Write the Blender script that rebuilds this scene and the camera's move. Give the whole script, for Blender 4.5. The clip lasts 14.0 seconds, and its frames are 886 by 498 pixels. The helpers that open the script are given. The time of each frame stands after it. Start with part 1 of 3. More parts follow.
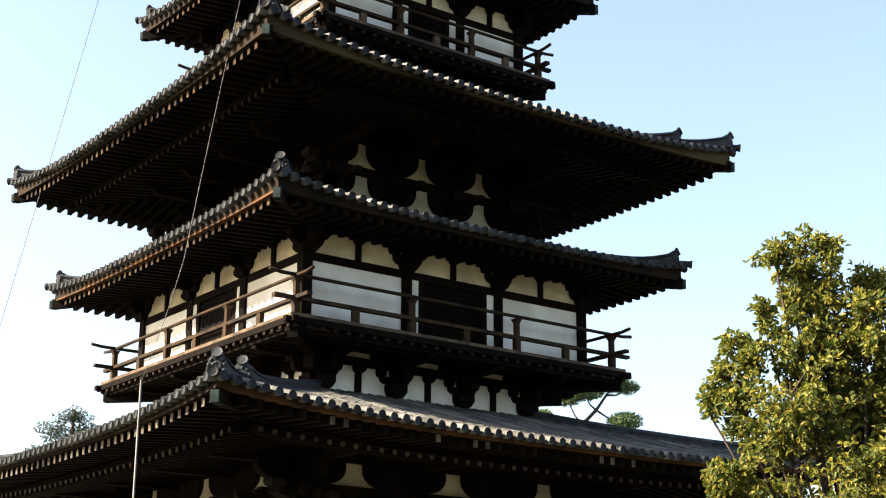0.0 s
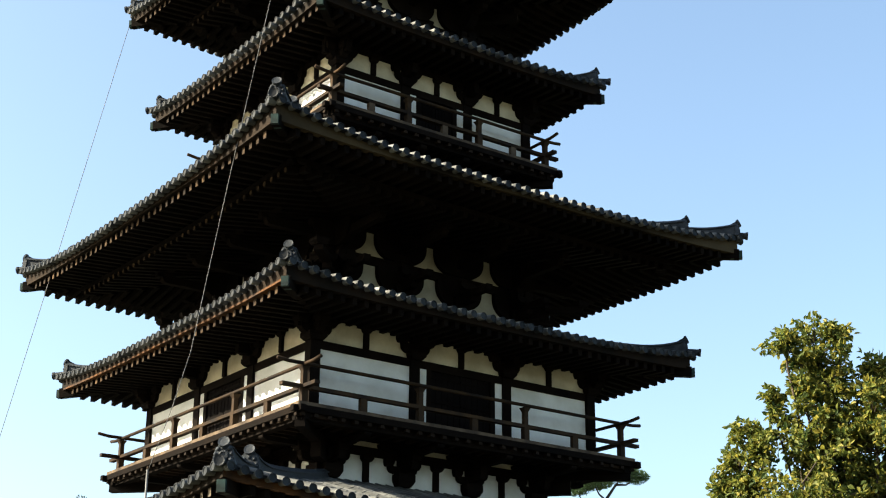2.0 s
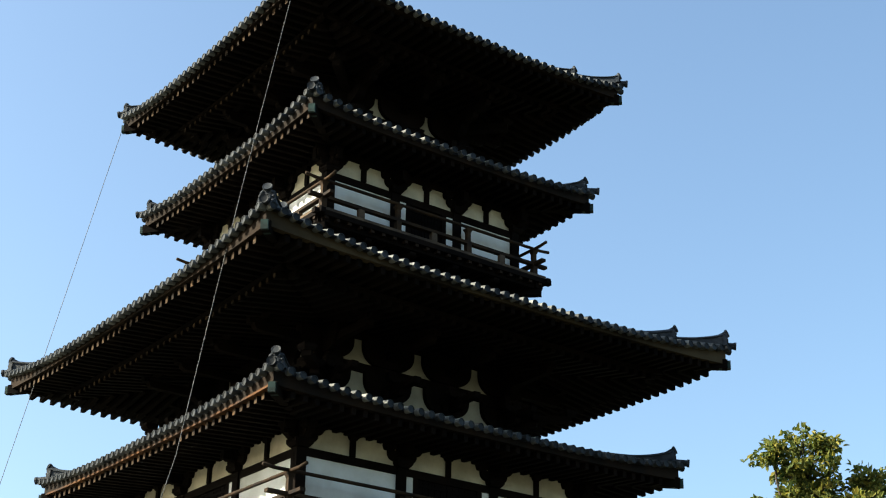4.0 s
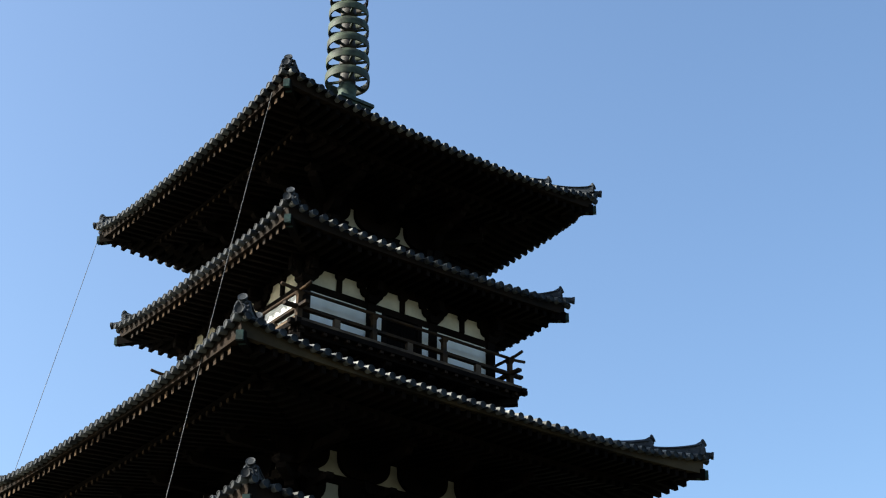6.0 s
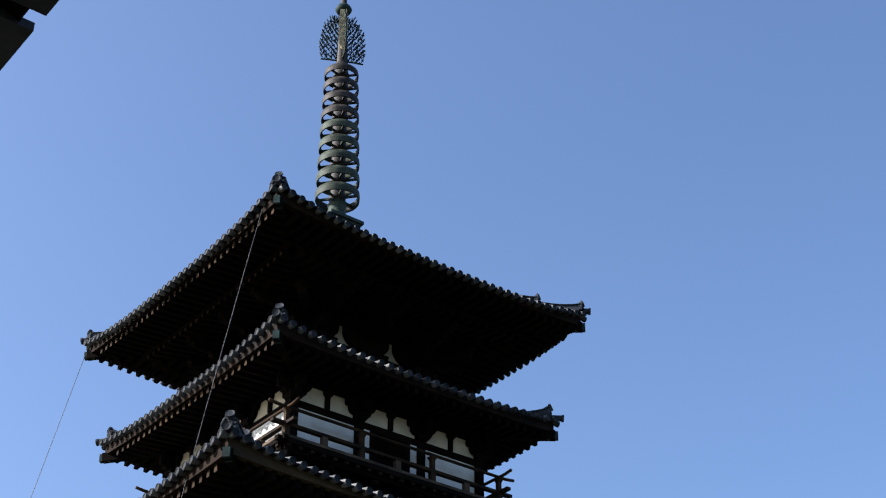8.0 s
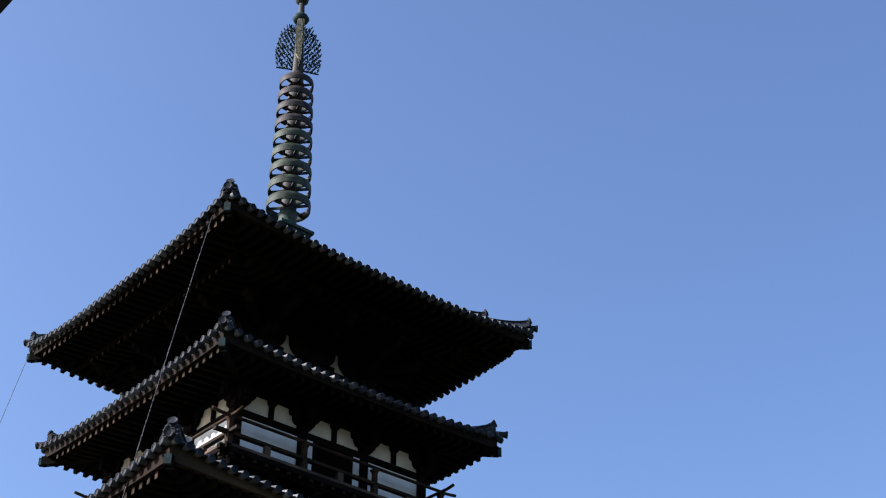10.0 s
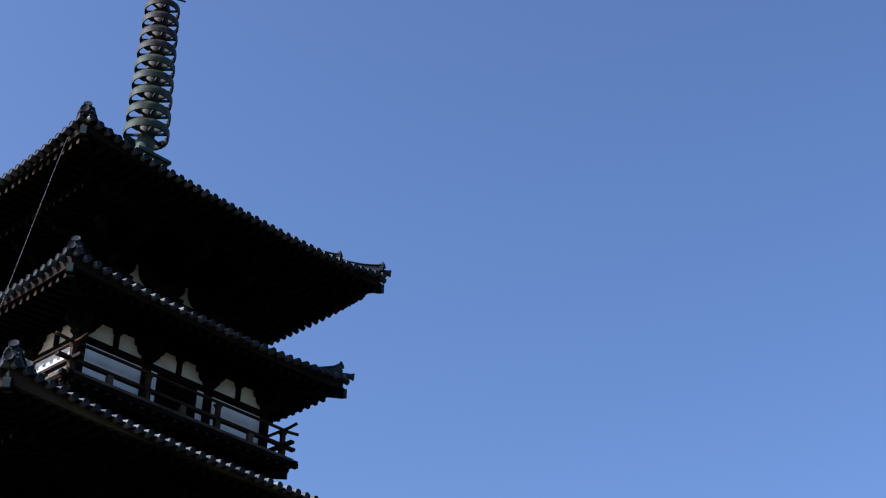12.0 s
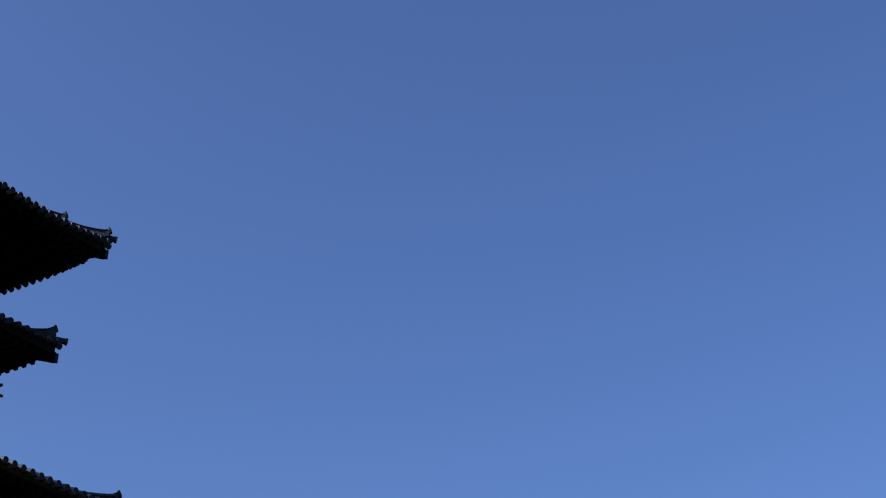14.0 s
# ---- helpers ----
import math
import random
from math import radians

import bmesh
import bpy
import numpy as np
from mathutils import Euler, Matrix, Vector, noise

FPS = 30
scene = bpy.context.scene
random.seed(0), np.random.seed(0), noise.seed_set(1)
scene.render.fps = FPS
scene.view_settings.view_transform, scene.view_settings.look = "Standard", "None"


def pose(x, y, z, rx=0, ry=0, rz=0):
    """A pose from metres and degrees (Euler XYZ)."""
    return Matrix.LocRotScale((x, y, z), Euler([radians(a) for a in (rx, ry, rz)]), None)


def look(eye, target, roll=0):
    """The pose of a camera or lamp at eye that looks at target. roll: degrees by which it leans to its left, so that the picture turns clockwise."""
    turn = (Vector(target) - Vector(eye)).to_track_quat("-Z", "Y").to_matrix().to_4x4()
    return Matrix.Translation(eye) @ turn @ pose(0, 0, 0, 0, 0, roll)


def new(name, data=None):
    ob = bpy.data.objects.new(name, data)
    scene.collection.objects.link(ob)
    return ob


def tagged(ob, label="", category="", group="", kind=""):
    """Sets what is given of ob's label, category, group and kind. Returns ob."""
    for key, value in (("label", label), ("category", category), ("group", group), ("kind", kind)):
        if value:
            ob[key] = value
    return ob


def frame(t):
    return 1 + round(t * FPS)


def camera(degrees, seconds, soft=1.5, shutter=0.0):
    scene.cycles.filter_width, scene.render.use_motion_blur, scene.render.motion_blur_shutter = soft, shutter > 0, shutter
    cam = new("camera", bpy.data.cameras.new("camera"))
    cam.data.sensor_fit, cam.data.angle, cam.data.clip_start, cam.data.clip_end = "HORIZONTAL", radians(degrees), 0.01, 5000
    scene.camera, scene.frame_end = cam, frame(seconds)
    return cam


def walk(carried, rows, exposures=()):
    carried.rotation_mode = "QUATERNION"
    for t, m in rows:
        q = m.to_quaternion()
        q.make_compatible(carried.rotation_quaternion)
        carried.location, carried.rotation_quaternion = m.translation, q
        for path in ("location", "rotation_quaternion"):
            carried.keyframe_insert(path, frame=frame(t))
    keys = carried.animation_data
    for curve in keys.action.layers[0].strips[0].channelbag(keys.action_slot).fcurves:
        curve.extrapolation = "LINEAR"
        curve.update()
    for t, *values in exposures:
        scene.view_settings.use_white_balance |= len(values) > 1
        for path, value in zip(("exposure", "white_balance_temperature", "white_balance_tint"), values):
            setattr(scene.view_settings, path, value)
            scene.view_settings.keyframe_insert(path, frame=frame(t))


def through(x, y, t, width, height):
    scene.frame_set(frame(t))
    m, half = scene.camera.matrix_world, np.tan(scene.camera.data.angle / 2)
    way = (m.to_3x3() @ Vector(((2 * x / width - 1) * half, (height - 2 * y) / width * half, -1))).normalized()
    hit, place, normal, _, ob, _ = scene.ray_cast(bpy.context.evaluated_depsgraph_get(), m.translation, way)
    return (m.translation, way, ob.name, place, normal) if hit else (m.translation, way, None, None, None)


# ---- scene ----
cam = camera(33.0, 14.0, 1.15)
EYE = (-18.263, -28.014, 1.6)
# seconds, yaw, pitch, roll: the camera is held at one spot, tilts up the tower and pans away
ROWS = [
    (0.0, -36.530, 16.543, -0.318),
    (0.5, -36.639, 17.679, -0.207),
    (1.0, -36.722, 18.224, -0.189),
    (1.5, -36.762, 19.068, -0.300),
    (2.0, -36.221, 19.925, -0.341),
    (2.5, -36.461, 21.056, -0.312),
    (3.0, -36.437, 22.104, -0.492),
    (5.5, -37.640, 27.098, -0.445),
    (6.0, -37.600, 28.241, -0.149),
    (6.5, -37.890, 29.430, 0.210),
    (7.0, -38.210, 30.659, 0.316),
    (7.5, -38.465, 31.564, 0.210),
    (8.0, -38.086, 32.717, -0.147),
    (10.5, -41.708, 33.188, -0.950),
    (11.0, -42.882, 32.856, -1.152),
    (11.5, -44.903, 31.905, -1.013),
    (12.0, -47.365, 31.182, -0.929),
    (12.5, -50.073, 30.613, -0.690),
    (13.0, -53.033, 30.412, -0.514),
    (13.5, -56.500, 30.800, -0.570),
    (14.0, -59.164, 30.785, -0.633),
]
EXPOSURES = [(0.0, 2.28, 7950, 12), (3.0, 1.75, 7050, 1), (5.5, 1.57, 6550, 3), (6.5, 1.34, 6100, 8), (7.5, 1.17, 5900, 12), (8.0, 1.17, 5900, 14), (11.0, 1.1, 5600, 18), (12.0, 0.78, 5400, 19), (13.0, 0.4, 5200, 21), (14.0, 0.25, 5100, 23)]
walk(cam, [(t, pose(*EYE, 90 + pitch, roll, yaw)) for t, yaw, pitch, roll in ROWS], EXPOSURES)

# ---- daylight ----
SUN_EL, SUN_AZ = radians(31.3), radians(31.0)
to_sun = Vector((-math.cos(SUN_EL) * math.cos(SUN_AZ), math.cos(SUN_EL) * math.sin(SUN_AZ), math.sin(SUN_EL)))
world = bpy.data.worlds.new("sky")
scene.world = world
world.use_nodes = True
wn = world.node_tree.nodes
sky = wn.new("ShaderNodeTexSky")
sky.sky_type = "NISHITA"
sky.sun_disc = False
sky.sun_elevation = SUN_EL
sky.sun_rotation = math.atan2(to_sun.x, to_sun.y)
sky.air_density, sky.dust_density, sky.ozone_density = 1.0, 2.6, 3.2
world.node_tree.links.new(sky.outputs["Color"], wn["Background"].inputs["Color"])
wn["Background"].inputs["Strength"].default_value = 0.1
sun = new("sun", bpy.data.lights.new("sun", "SUN"))
sun.data.energy, sun.data.angle, sun.data.color = 5.0, radians(0.55), (1.0, 0.93, 0.82)
sun.matrix_world = look((0, 0, 60), Vector((0, 0, 60)) - to_sun)

# ---- materials ----
def material(name, base, rough=0.7, metal=0.0, second=None, scale=3.0, bump=0.15, fine=40.0, stretch=(1, 1, 1), spread=0.25, spec=0.4):
    """Two-scale procedural surface: broad stains between two colours, fine grain, a little relief, a shift from piece to piece."""
    m = bpy.data.materials.new(name)
    m.use_nodes = True
    n, links = m.node_tree.nodes, m.node_tree.links
    bsdf = n["Principled BSDF"]
    coord = n.new("ShaderNodeTexCoord")
    mapping = n.new("ShaderNodeMapping")
    mapping.inputs["Scale"].default_value = stretch
    links.new(coord.outputs["Object"], mapping.inputs["Vector"])
    broad = n.new("ShaderNodeTexNoise")
    broad.inputs["Scale"].default_value, broad.inputs["Detail"].default_value = scale, 6
    grain = n.new("ShaderNodeTexNoise")
    grain.inputs["Scale"].default_value, grain.inputs["Detail"].default_value = fine, 4
    for tex in (broad, grain):
        links.new(mapping.outputs["Vector"], tex.inputs["Vector"])
    ramp = n.new("ShaderNodeValToRGB")
    ramp.color_ramp.elements[0].position, ramp.color_ramp.elements[1].position = 0.35, 0.68
    second = second or tuple(c * 0.6 for c in base)
    ramp.color_ramp.elements[0].color, ramp.color_ramp.elements[1].color = (*second, 1), (*base, 1)
    links.new(broad.outputs["Fac"], ramp.inputs["Fac"])
    info = n.new("ShaderNodeObjectInfo")
    mixer = n.new("ShaderNodeMath")
    mixer.operation = "ADD"
    links.new(grain.outputs["Fac"], mixer.inputs[0])
    links.new(info.outputs["Random"], mixer.inputs[1])
    rng = n.new("ShaderNodeMapRange")
    rng.inputs["From Min"].default_value, rng.inputs["From Max"].default_value = 0.3, 1.7
    rng.inputs["To Min"].default_value, rng.inputs["To Max"].default_value = 1 - spread, 1 + spread
    links.new(mixer.outputs[0], rng.inputs["Value"])
    hsv = n.new("ShaderNodeHueSaturation")
    links.new(ramp.outputs["Color"], hsv.inputs["Color"])
    links.new(rng.outputs["Result"], hsv.inputs["Value"])
    links.new(hsv.outputs["Color"], bsdf.inputs["Base Color"])
    rr = n.new("ShaderNodeMapRange")
    rr.inputs["To Min"].default_value, rr.inputs["To Max"].default_value = max(0.05, rough - 0.12), min(1, rough + 0.12)
    links.new(broad.outputs["Fac"], rr.inputs["Value"])
    links.new(rr.outputs["Result"], bsdf.inputs["Roughness"])
    bsdf.inputs["Metallic"].default_value = metal
    bsdf.inputs["Specular IOR Level"].default_value = spec
    if bump:
        b = n.new("ShaderNodeBump")
        b.inputs["Strength"].default_value, b.inputs["Distance"].default_value = bump, 0.02
        links.new(grain.outputs["Fac"], b.inputs["Height"])
        links.new(b.outputs["Normal"], bsdf.inputs["Normal"])
    return m


# base set below real timber, so the deep shade under the eaves is in the colour
WOOD = material("shade_dark_old_timber", (0.0085, 0.0058, 0.0043), 0.9, second=(0.003, 0.0022, 0.0018), scale=1.6, fine=22, spec=0.04)
RAIL = material("weathered_rail_timber", (0.042, 0.024, 0.011), 0.8, second=(0.010, 0.007, 0.0055), scale=2.2, fine=26, spec=0.1)
SILL = material("pale_weathered_timber", (0.115, 0.082, 0.054), 0.85, second=(0.036, 0.026, 0.019), scale=2.6, fine=30, spec=0.12)
# orange-brown with bounced light or sun in it, for south board and west batten
LIT_EAVE = material("lit_orange_brown_eave_timber", (0.10, 0.04, 0.011), 0.8, second=(0.022, 0.010, 0.0045), scale=1.8, fine=24, spec=0.15)
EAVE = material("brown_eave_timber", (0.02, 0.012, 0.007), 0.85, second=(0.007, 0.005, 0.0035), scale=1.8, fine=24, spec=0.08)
# grey-brown lightened for bounced light on the middle roof's south board
BOUNCE_EAVE = material("bounce_lit_grey_brown_timber", (0.085, 0.062, 0.034), 0.85, second=(0.012, 0.009, 0.006), scale=0.55, fine=24, spec=0.1)
# lighter than the rafters, for the sun on the west ends
END = material("sunlit_worn_rafter_end", (0.06, 0.036, 0.018), 0.85, second=(0.009, 0.0065, 0.005), scale=5, fine=40, spread=0.6, spec=0.1)
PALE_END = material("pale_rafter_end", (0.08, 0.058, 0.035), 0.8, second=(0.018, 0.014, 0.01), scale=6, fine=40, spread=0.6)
PLASTER = material("white_lime_plaster", (0.74, 0.74, 0.71), 0.9, second=(0.52, 0.51, 0.46), scale=1.1, fine=14, bump=0.08, spread=0.06)
# greyer than the other plaster, to carry the shade under the eaves
CORE_PLASTER = material("eave_shaded_plaster", (0.46, 0.42, 0.32), 0.9, second=(0.3, 0.27, 0.2), scale=1.7, fine=14, bump=0.08, spread=0.1)
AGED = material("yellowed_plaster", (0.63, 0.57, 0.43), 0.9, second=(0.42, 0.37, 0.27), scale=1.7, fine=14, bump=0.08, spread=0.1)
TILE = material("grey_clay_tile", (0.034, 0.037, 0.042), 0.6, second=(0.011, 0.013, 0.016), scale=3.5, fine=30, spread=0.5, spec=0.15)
# dark for the shade on end faces turned from the sun
DISC = material("shaded_tile_end", (0.022, 0.026, 0.030), 0.62, second=(0.007, 0.009, 0.011), scale=6, fine=40, spread=0.6, spec=0.15)
# pale for the sun on the cover tiles' flanks
MID_TILE = material("sunlit_clay_cover_tile", (0.19, 0.19, 0.178), 0.6, second=(0.035, 0.038, 0.042), scale=1.8, fine=30, spread=0.5, spec=0.1)
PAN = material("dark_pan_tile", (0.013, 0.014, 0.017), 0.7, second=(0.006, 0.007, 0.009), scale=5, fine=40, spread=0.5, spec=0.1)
PALE_TILE = material("dusty_pale_clay_tile", (0.12, 0.12, 0.11), 0.65, second=(0.04, 0.042, 0.045), scale=1.6, fine=30, spread=0.5, spec=0.08)
OLD_TILE = material("dark_mossy_ridge_tile", (0.036, 0.042, 0.049), 0.6, second=(0.010, 0.0125, 0.016), scale=7, fine=45, spread=0.3, bump=0.5, spec=0.18)
ROBAN = material("green_patina_bronze", (0.06, 0.088, 0.066), 0.7, 0.1, second=(0.02, 0.032, 0.026), scale=6, fine=40, spec=0.2)
VERDIGRIS = material("green_bronze_cap", (0.022, 0.048, 0.043), 0.7, 0.1, second=(0.009, 0.016, 0.015), scale=7, fine=50, spec=0.15)
BRONZE = material("green_brown_bronze", (0.046, 0.062, 0.04), 0.65, 0.1, second=(0.015, 0.017, 0.012), scale=5, fine=30, spec=0.2)
BROWN_BRONZE = material("brown_bronze", (0.052, 0.044, 0.036), 0.65, 0.1, second=(0.015, 0.014, 0.012), scale=5, fine=30, spec=0.2)
SLEEVE = material("dark_brown_bronze", (0.03, 0.026, 0.019), 0.65, 0.1, second=(0.014, 0.011, 0.009), scale=5, fine=40)
GOLD = material("worn_gilt_bronze", (0.55, 0.46, 0.24), 0.5, 0.5, second=(0.2, 0.17, 0.1), scale=9, fine=50)
DOOR = material("dark_door_timber", (0.006, 0.0045, 0.004), 0.9, second=(0.003, 0.0022, 0.002), scale=2, fine=30, spec=0.04)
STONE = material("grey_granite", (0.36, 0.34, 0.31), 0.8, second=(0.24, 0.23, 0.21), scale=2, fine=60)
WIRE = material("grey_steel_wire", (0.10, 0.10, 0.10), 0.7, 0.2, second=(0.06, 0.06, 0.06), bump=0)
CONDUIT = material("grey_metal_conduit", (0.13, 0.135, 0.135), 0.6, 0.3, second=(0.07, 0.07, 0.07), bump=0)
# ground never in view, kept dark to cut the bounce under the eaves
GROUND = material("dark_unseen_ground", (0.06, 0.057, 0.034), 0.95, second=(0.035, 0.038, 0.02), scale=0.35, fine=30, bump=0.4)
BARK = material("grey_brown_bark", (0.06, 0.043, 0.031), 0.9, second=(0.025, 0.018, 0.014), scale=5, fine=40, bump=0.5)


def leaf_material(name, base, second, through=0.35, middle=None):
    m = bpy.data.materials.new(name)
    m.use_nodes = True
    n, links = m.node_tree.nodes, m.node_tree.links
    bsdf = n["Principled BSDF"]
    geo = n.new("ShaderNodeNewGeometry")
    ramp = n.new("ShaderNodeValToRGB")
    ramp.color_ramp.elements[0].color, ramp.color_ramp.elements[1].color = (*second, 1), (*base, 1)
    if middle:
        ramp.color_ramp.elements.new(0.55).color = (*middle, 1)
    links.new(geo.outputs["Random Per Island"], ramp.inputs["Fac"])
    links.new(ramp.outputs["Color"], bsdf.inputs["Base Color"])
    bsdf.inputs["Roughness"].default_value = 0.6
    bsdf.inputs["Specular IOR Level"].default_value = 0.25
    clear = n.new("ShaderNodeBsdfTranslucent")
    links.new(ramp.outputs["Color"], clear.inputs["Color"])
    mix = n.new("ShaderNodeMixShader")
    mix.inputs["Fac"].default_value = through
    links.new(bsdf.outputs[0], mix.inputs[1])
    links.new(clear.outputs[0], mix.inputs[2])
    links.new(mix.outputs[0], n["Material Output"].inputs["Surface"])
    return m


LEAF = leaf_material("yellow_green_autumn_leaf", (0.24, 0.205, 0.036), (0.036, 0.066, 0.018), 0.45, (0.14, 0.155, 0.03))
PINE = leaf_material("pine_needles", (0.12, 0.19, 0.08), (0.06, 0.10, 0.045), 0.3)
CEDAR = leaf_material("cedar_foliage", (0.05, 0.075, 0.045), (0.025, 0.04, 0.025), 0.2)


# ---- mesh building ----
class Shape:
    """Vertices and faces gathered for one mesh."""

    def __init__(self):
        self.v, self.f = [], []

    def add(self, verts, faces, m=None):
        k = len(self.v)
        self.v += [tuple(m @ Vector(p)) if m else tuple(p) for p in verts]
        self.f += [tuple(i + k for i in face) for face in faces]
        return self

    def box(self, x0, x1, y0, y1, z0, z1, m=None, taper=1.0):
        cx, cy = (x0 + x1) / 2, (y0 + y1) / 2
        lo = [(cx + (x - cx) * taper, cy + (y - cy) * taper, z0) for x, y in ((x0, y0), (x1, y0), (x1, y1), (x0, y1))]
        hi = [(x, y, z1) for x, y in ((x0, y0), (x1, y0), (x1, y1), (x0, y1))]
        return self.add(lo + hi, [(3, 2, 1, 0), (4, 5, 6, 7), (0, 1, 5, 4), (1, 2, 6, 5), (2, 3, 7, 6), (3, 0, 4, 7)], m)

    def beam(self, a, b, w, h):
        """A squared timber from a to b, w wide and h deep."""
        a, b = Vector(a), Vector(b)
        d = (b - a).normalized()
        side = d.cross(Vector((0, 0, 1)))
        side = side.normalized() if side.length > 1e-4 else Vector((1, 0, 0))
        up = side.cross(d)
        p = [q + side * sx * w / 2 + up * sz * h / 2 for q in (a, b) for sx, sz in ((-1, -1), (1, -1), (1, 1), (-1, 1))]
        return self.add(p, [(0, 1, 2, 3), (7, 6, 5, 4), (1, 0, 4, 5), (2, 1, 5, 6), (3, 2, 6, 7), (0, 3, 7, 4)])

    def slab(self, outline, y0, y1, m=None):
        """An outline in x and z, in anticlockwise order seen from -y, drawn out from y0 to y1."""
        n = len(outline)
        v = [(x, y0, z) for x, z in outline] + [(x, y1, z) for x, z in outline]
        f = [tuple(range(n)), tuple(range(2 * n - 1, n - 1, -1))]
        f += [(i, i + n, (i + 1) % n + n, (i + 1) % n) for i in range(n)]
        return self.add(v, f, m)

    def lathe(self, profile, n=24, m=None):
        """A profile of (radius, z) turned round z."""
        v = [(r * math.cos(2 * math.pi * i / n), r * math.sin(2 * math.pi * i / n), z) for r, z in profile for i in range(n)]
        f = [(k * n + i, k * n + (i + 1) % n, (k + 1) * n + (i + 1) % n, (k + 1) * n + i) for k in range(len(profile) - 1) for i in range(n)]
        f += [tuple(range(n - 1, -1, -1)), tuple(range((len(profile) - 1) * n, len(profile) * n))]
        return self.add(v, f, m)

    def tube(self, points, radii, n=8):
        """A round limb or cable along points."""
        points = [Vector(p) for p in points]
        rings = []
        for i, p in enumerate(points):
            d = (points[min(i + 1, len(points) - 1)] - points[max(i - 1, 0)]).normalized()
            side = d.cross(Vector((0.31, 0.95, 0.05))).normalized()
            up = side.cross(d)
            rings += [p + (side * math.cos(2 * math.pi * k / n) + up * math.sin(2 * math.pi * k / n)) * radii[i] for k in range(n)]
        f = [(i * n + k, i * n + (k + 1) % n, (i + 1) * n + (k + 1) % n, (i + 1) * n + k) for i in range(len(points) - 1) for k in range(n)]
        f += [tuple(range(n - 1, -1, -1)), tuple(range((len(points) - 1) * n, len(points) * n))]
        return self.add(rings, f)

    def mesh(self, name, mat, smooth=False):
        me = bpy.data.meshes.new(name)
        me.from_pydata(self.v, [], self.f)
        me.materials.append(mat)
        if smooth:
            me.shade_smooth()
        me.update()
        return me


def part(name, shape, mat, parent, label="", m=None, smooth=False):
    """One mesh object under a thing or a part; shape is a Shape or a mesh that alike pieces share."""
    ob = new(name, shape.mesh(name, mat, smooth) if isinstance(shape, Shape) else shape)
    ob.parent = parent
    if m is not None:
        ob.matrix_basis = m
    return tagged(ob, label)


def quarter(k):
    """South side (0), east (1), north (2), west (3) of the tower."""
    return Matrix.Rotation(k * math.pi / 2, 4, "Z")


# ---- ground ----
ground = new("ground", Shape().add([(-2500, -2500, 0), (2500, -2500, 0), (2500, 2500, 0), (-2500, 2500, 0)], [(0, 1, 2, 3)]).mesh("ground", GROUND))
tagged(ground, "dark ground out of view, spreading to the horizon", "ground", kind="structure")

# ---- pagoda ----
pagoda = new("pagoda")
tagged(pagoda, "tall dark timber pagoda with white plaster walls and grey tiled roofs", "pagoda")


class Roof:
    """A four-sided tiled roof: half-width at the eave, height of the eave's middle, lift of the corners, half-width and height where it meets the tower."""

    def __init__(self, eave, z, lift, top, z_top, sag=1.15, power=3.2, ornament=1.0, ridge_stop=0.86, follow=0.3):
        self.eave, self.z, self.lift, self.top, self.z_top, self.sag, self.power = eave, z, lift, top, z_top, sag, power
        self.ornament, self.ridge_stop, self.follow = ornament, ridge_stop, follow

    def height(self, x, y):
        """Height of the tile bed over (x, y) on the south side, y negative."""
        v = min(1, max(-0.1, (self.eave + y) / (self.eave - self.top)))
        u = min(1, abs(x) / max(0.01, -y))
        s = max(v, 0) ** self.sag if v > 0 else v
        return self.z + (self.z_top - self.z) * s + self.lift * u ** self.power * (1 - max(v, 0)) ** 1.5


def side_sheet(roof, drop, y_out, y_in, nx=24, ny=8):
    """The curved sheet of one side, drop below the tile bed."""
    v, f = [], []
    for j in range(ny + 1):
        y = -(y_out + (y_in - y_out) * j / ny)
        for i in range(nx + 1):
            x = -y * (2 * i / nx - 1)
            v.append((x, y, roof.height(x, y) - drop))
    for j in range(ny):
        for i in range(nx):
            a = j * (nx + 1) + i
            f.append((a, a + 1, a + nx + 2, a + nx + 1))
    return v, f


def tile_row(roof, x, r):
    """A row of round cover tiles, each lapping the next, from its round end at the eave up to the hip or the wall."""
    y0, y1 = -(roof.eave + 0.13), -max(roof.top, abs(x) + 0.02)
    s, n = Shape(), 6
    if y1 - y0 < 0.16:
        return None
    tiles = max(1, int((y1 - y0) / 0.42))
    for j in range(tiles):
        ring = []
        for t, rr in ((0, r), (1, r * 0.86)):
            y = y0 + (y1 - y0) * (j + t) / tiles
            z = roof.height(x, y) + 0.02
            ring.append([(x + rr * math.cos(math.pi * k / n), y, z + rr * math.sin(math.pi * k / n)) for k in range(n + 1)])
        k0 = len(s.v)
        s.v += ring[0] + ring[1]
        s.f += [(k0 + k, k0 + k + n + 1, k0 + k + n + 2, k0 + k + 1) for k in range(n)]
        if j:
            s.f.append(tuple(k0 + k for k in range(n + 1)))
    # round end tile with a raised rim
    z = roof.height(x, y0) + 0.015
    m, re = 12, r * 1.12
    k0 = len(s.v)
    for depth, rad in ((0.17, r * 0.9), (0.0, re), (0.0, re * 0.82), (0.012, re * 0.74)):
        s.v += [(x + rad * math.cos(2 * math.pi * k / m), y0 + depth - 0.01, z + rad * math.sin(2 * math.pi * k / m)) for k in range(m)]
    for q in range(3):
        s.f += [(k0 + q * m + k, k0 + (q + 1) * m + k, k0 + (q + 1) * m + (k + 1) % m, k0 + q * m + (k + 1) % m) for k in range(m)]
    s.f.append(tuple(k0 + 3 * m + k for k in range(m)))
    return s


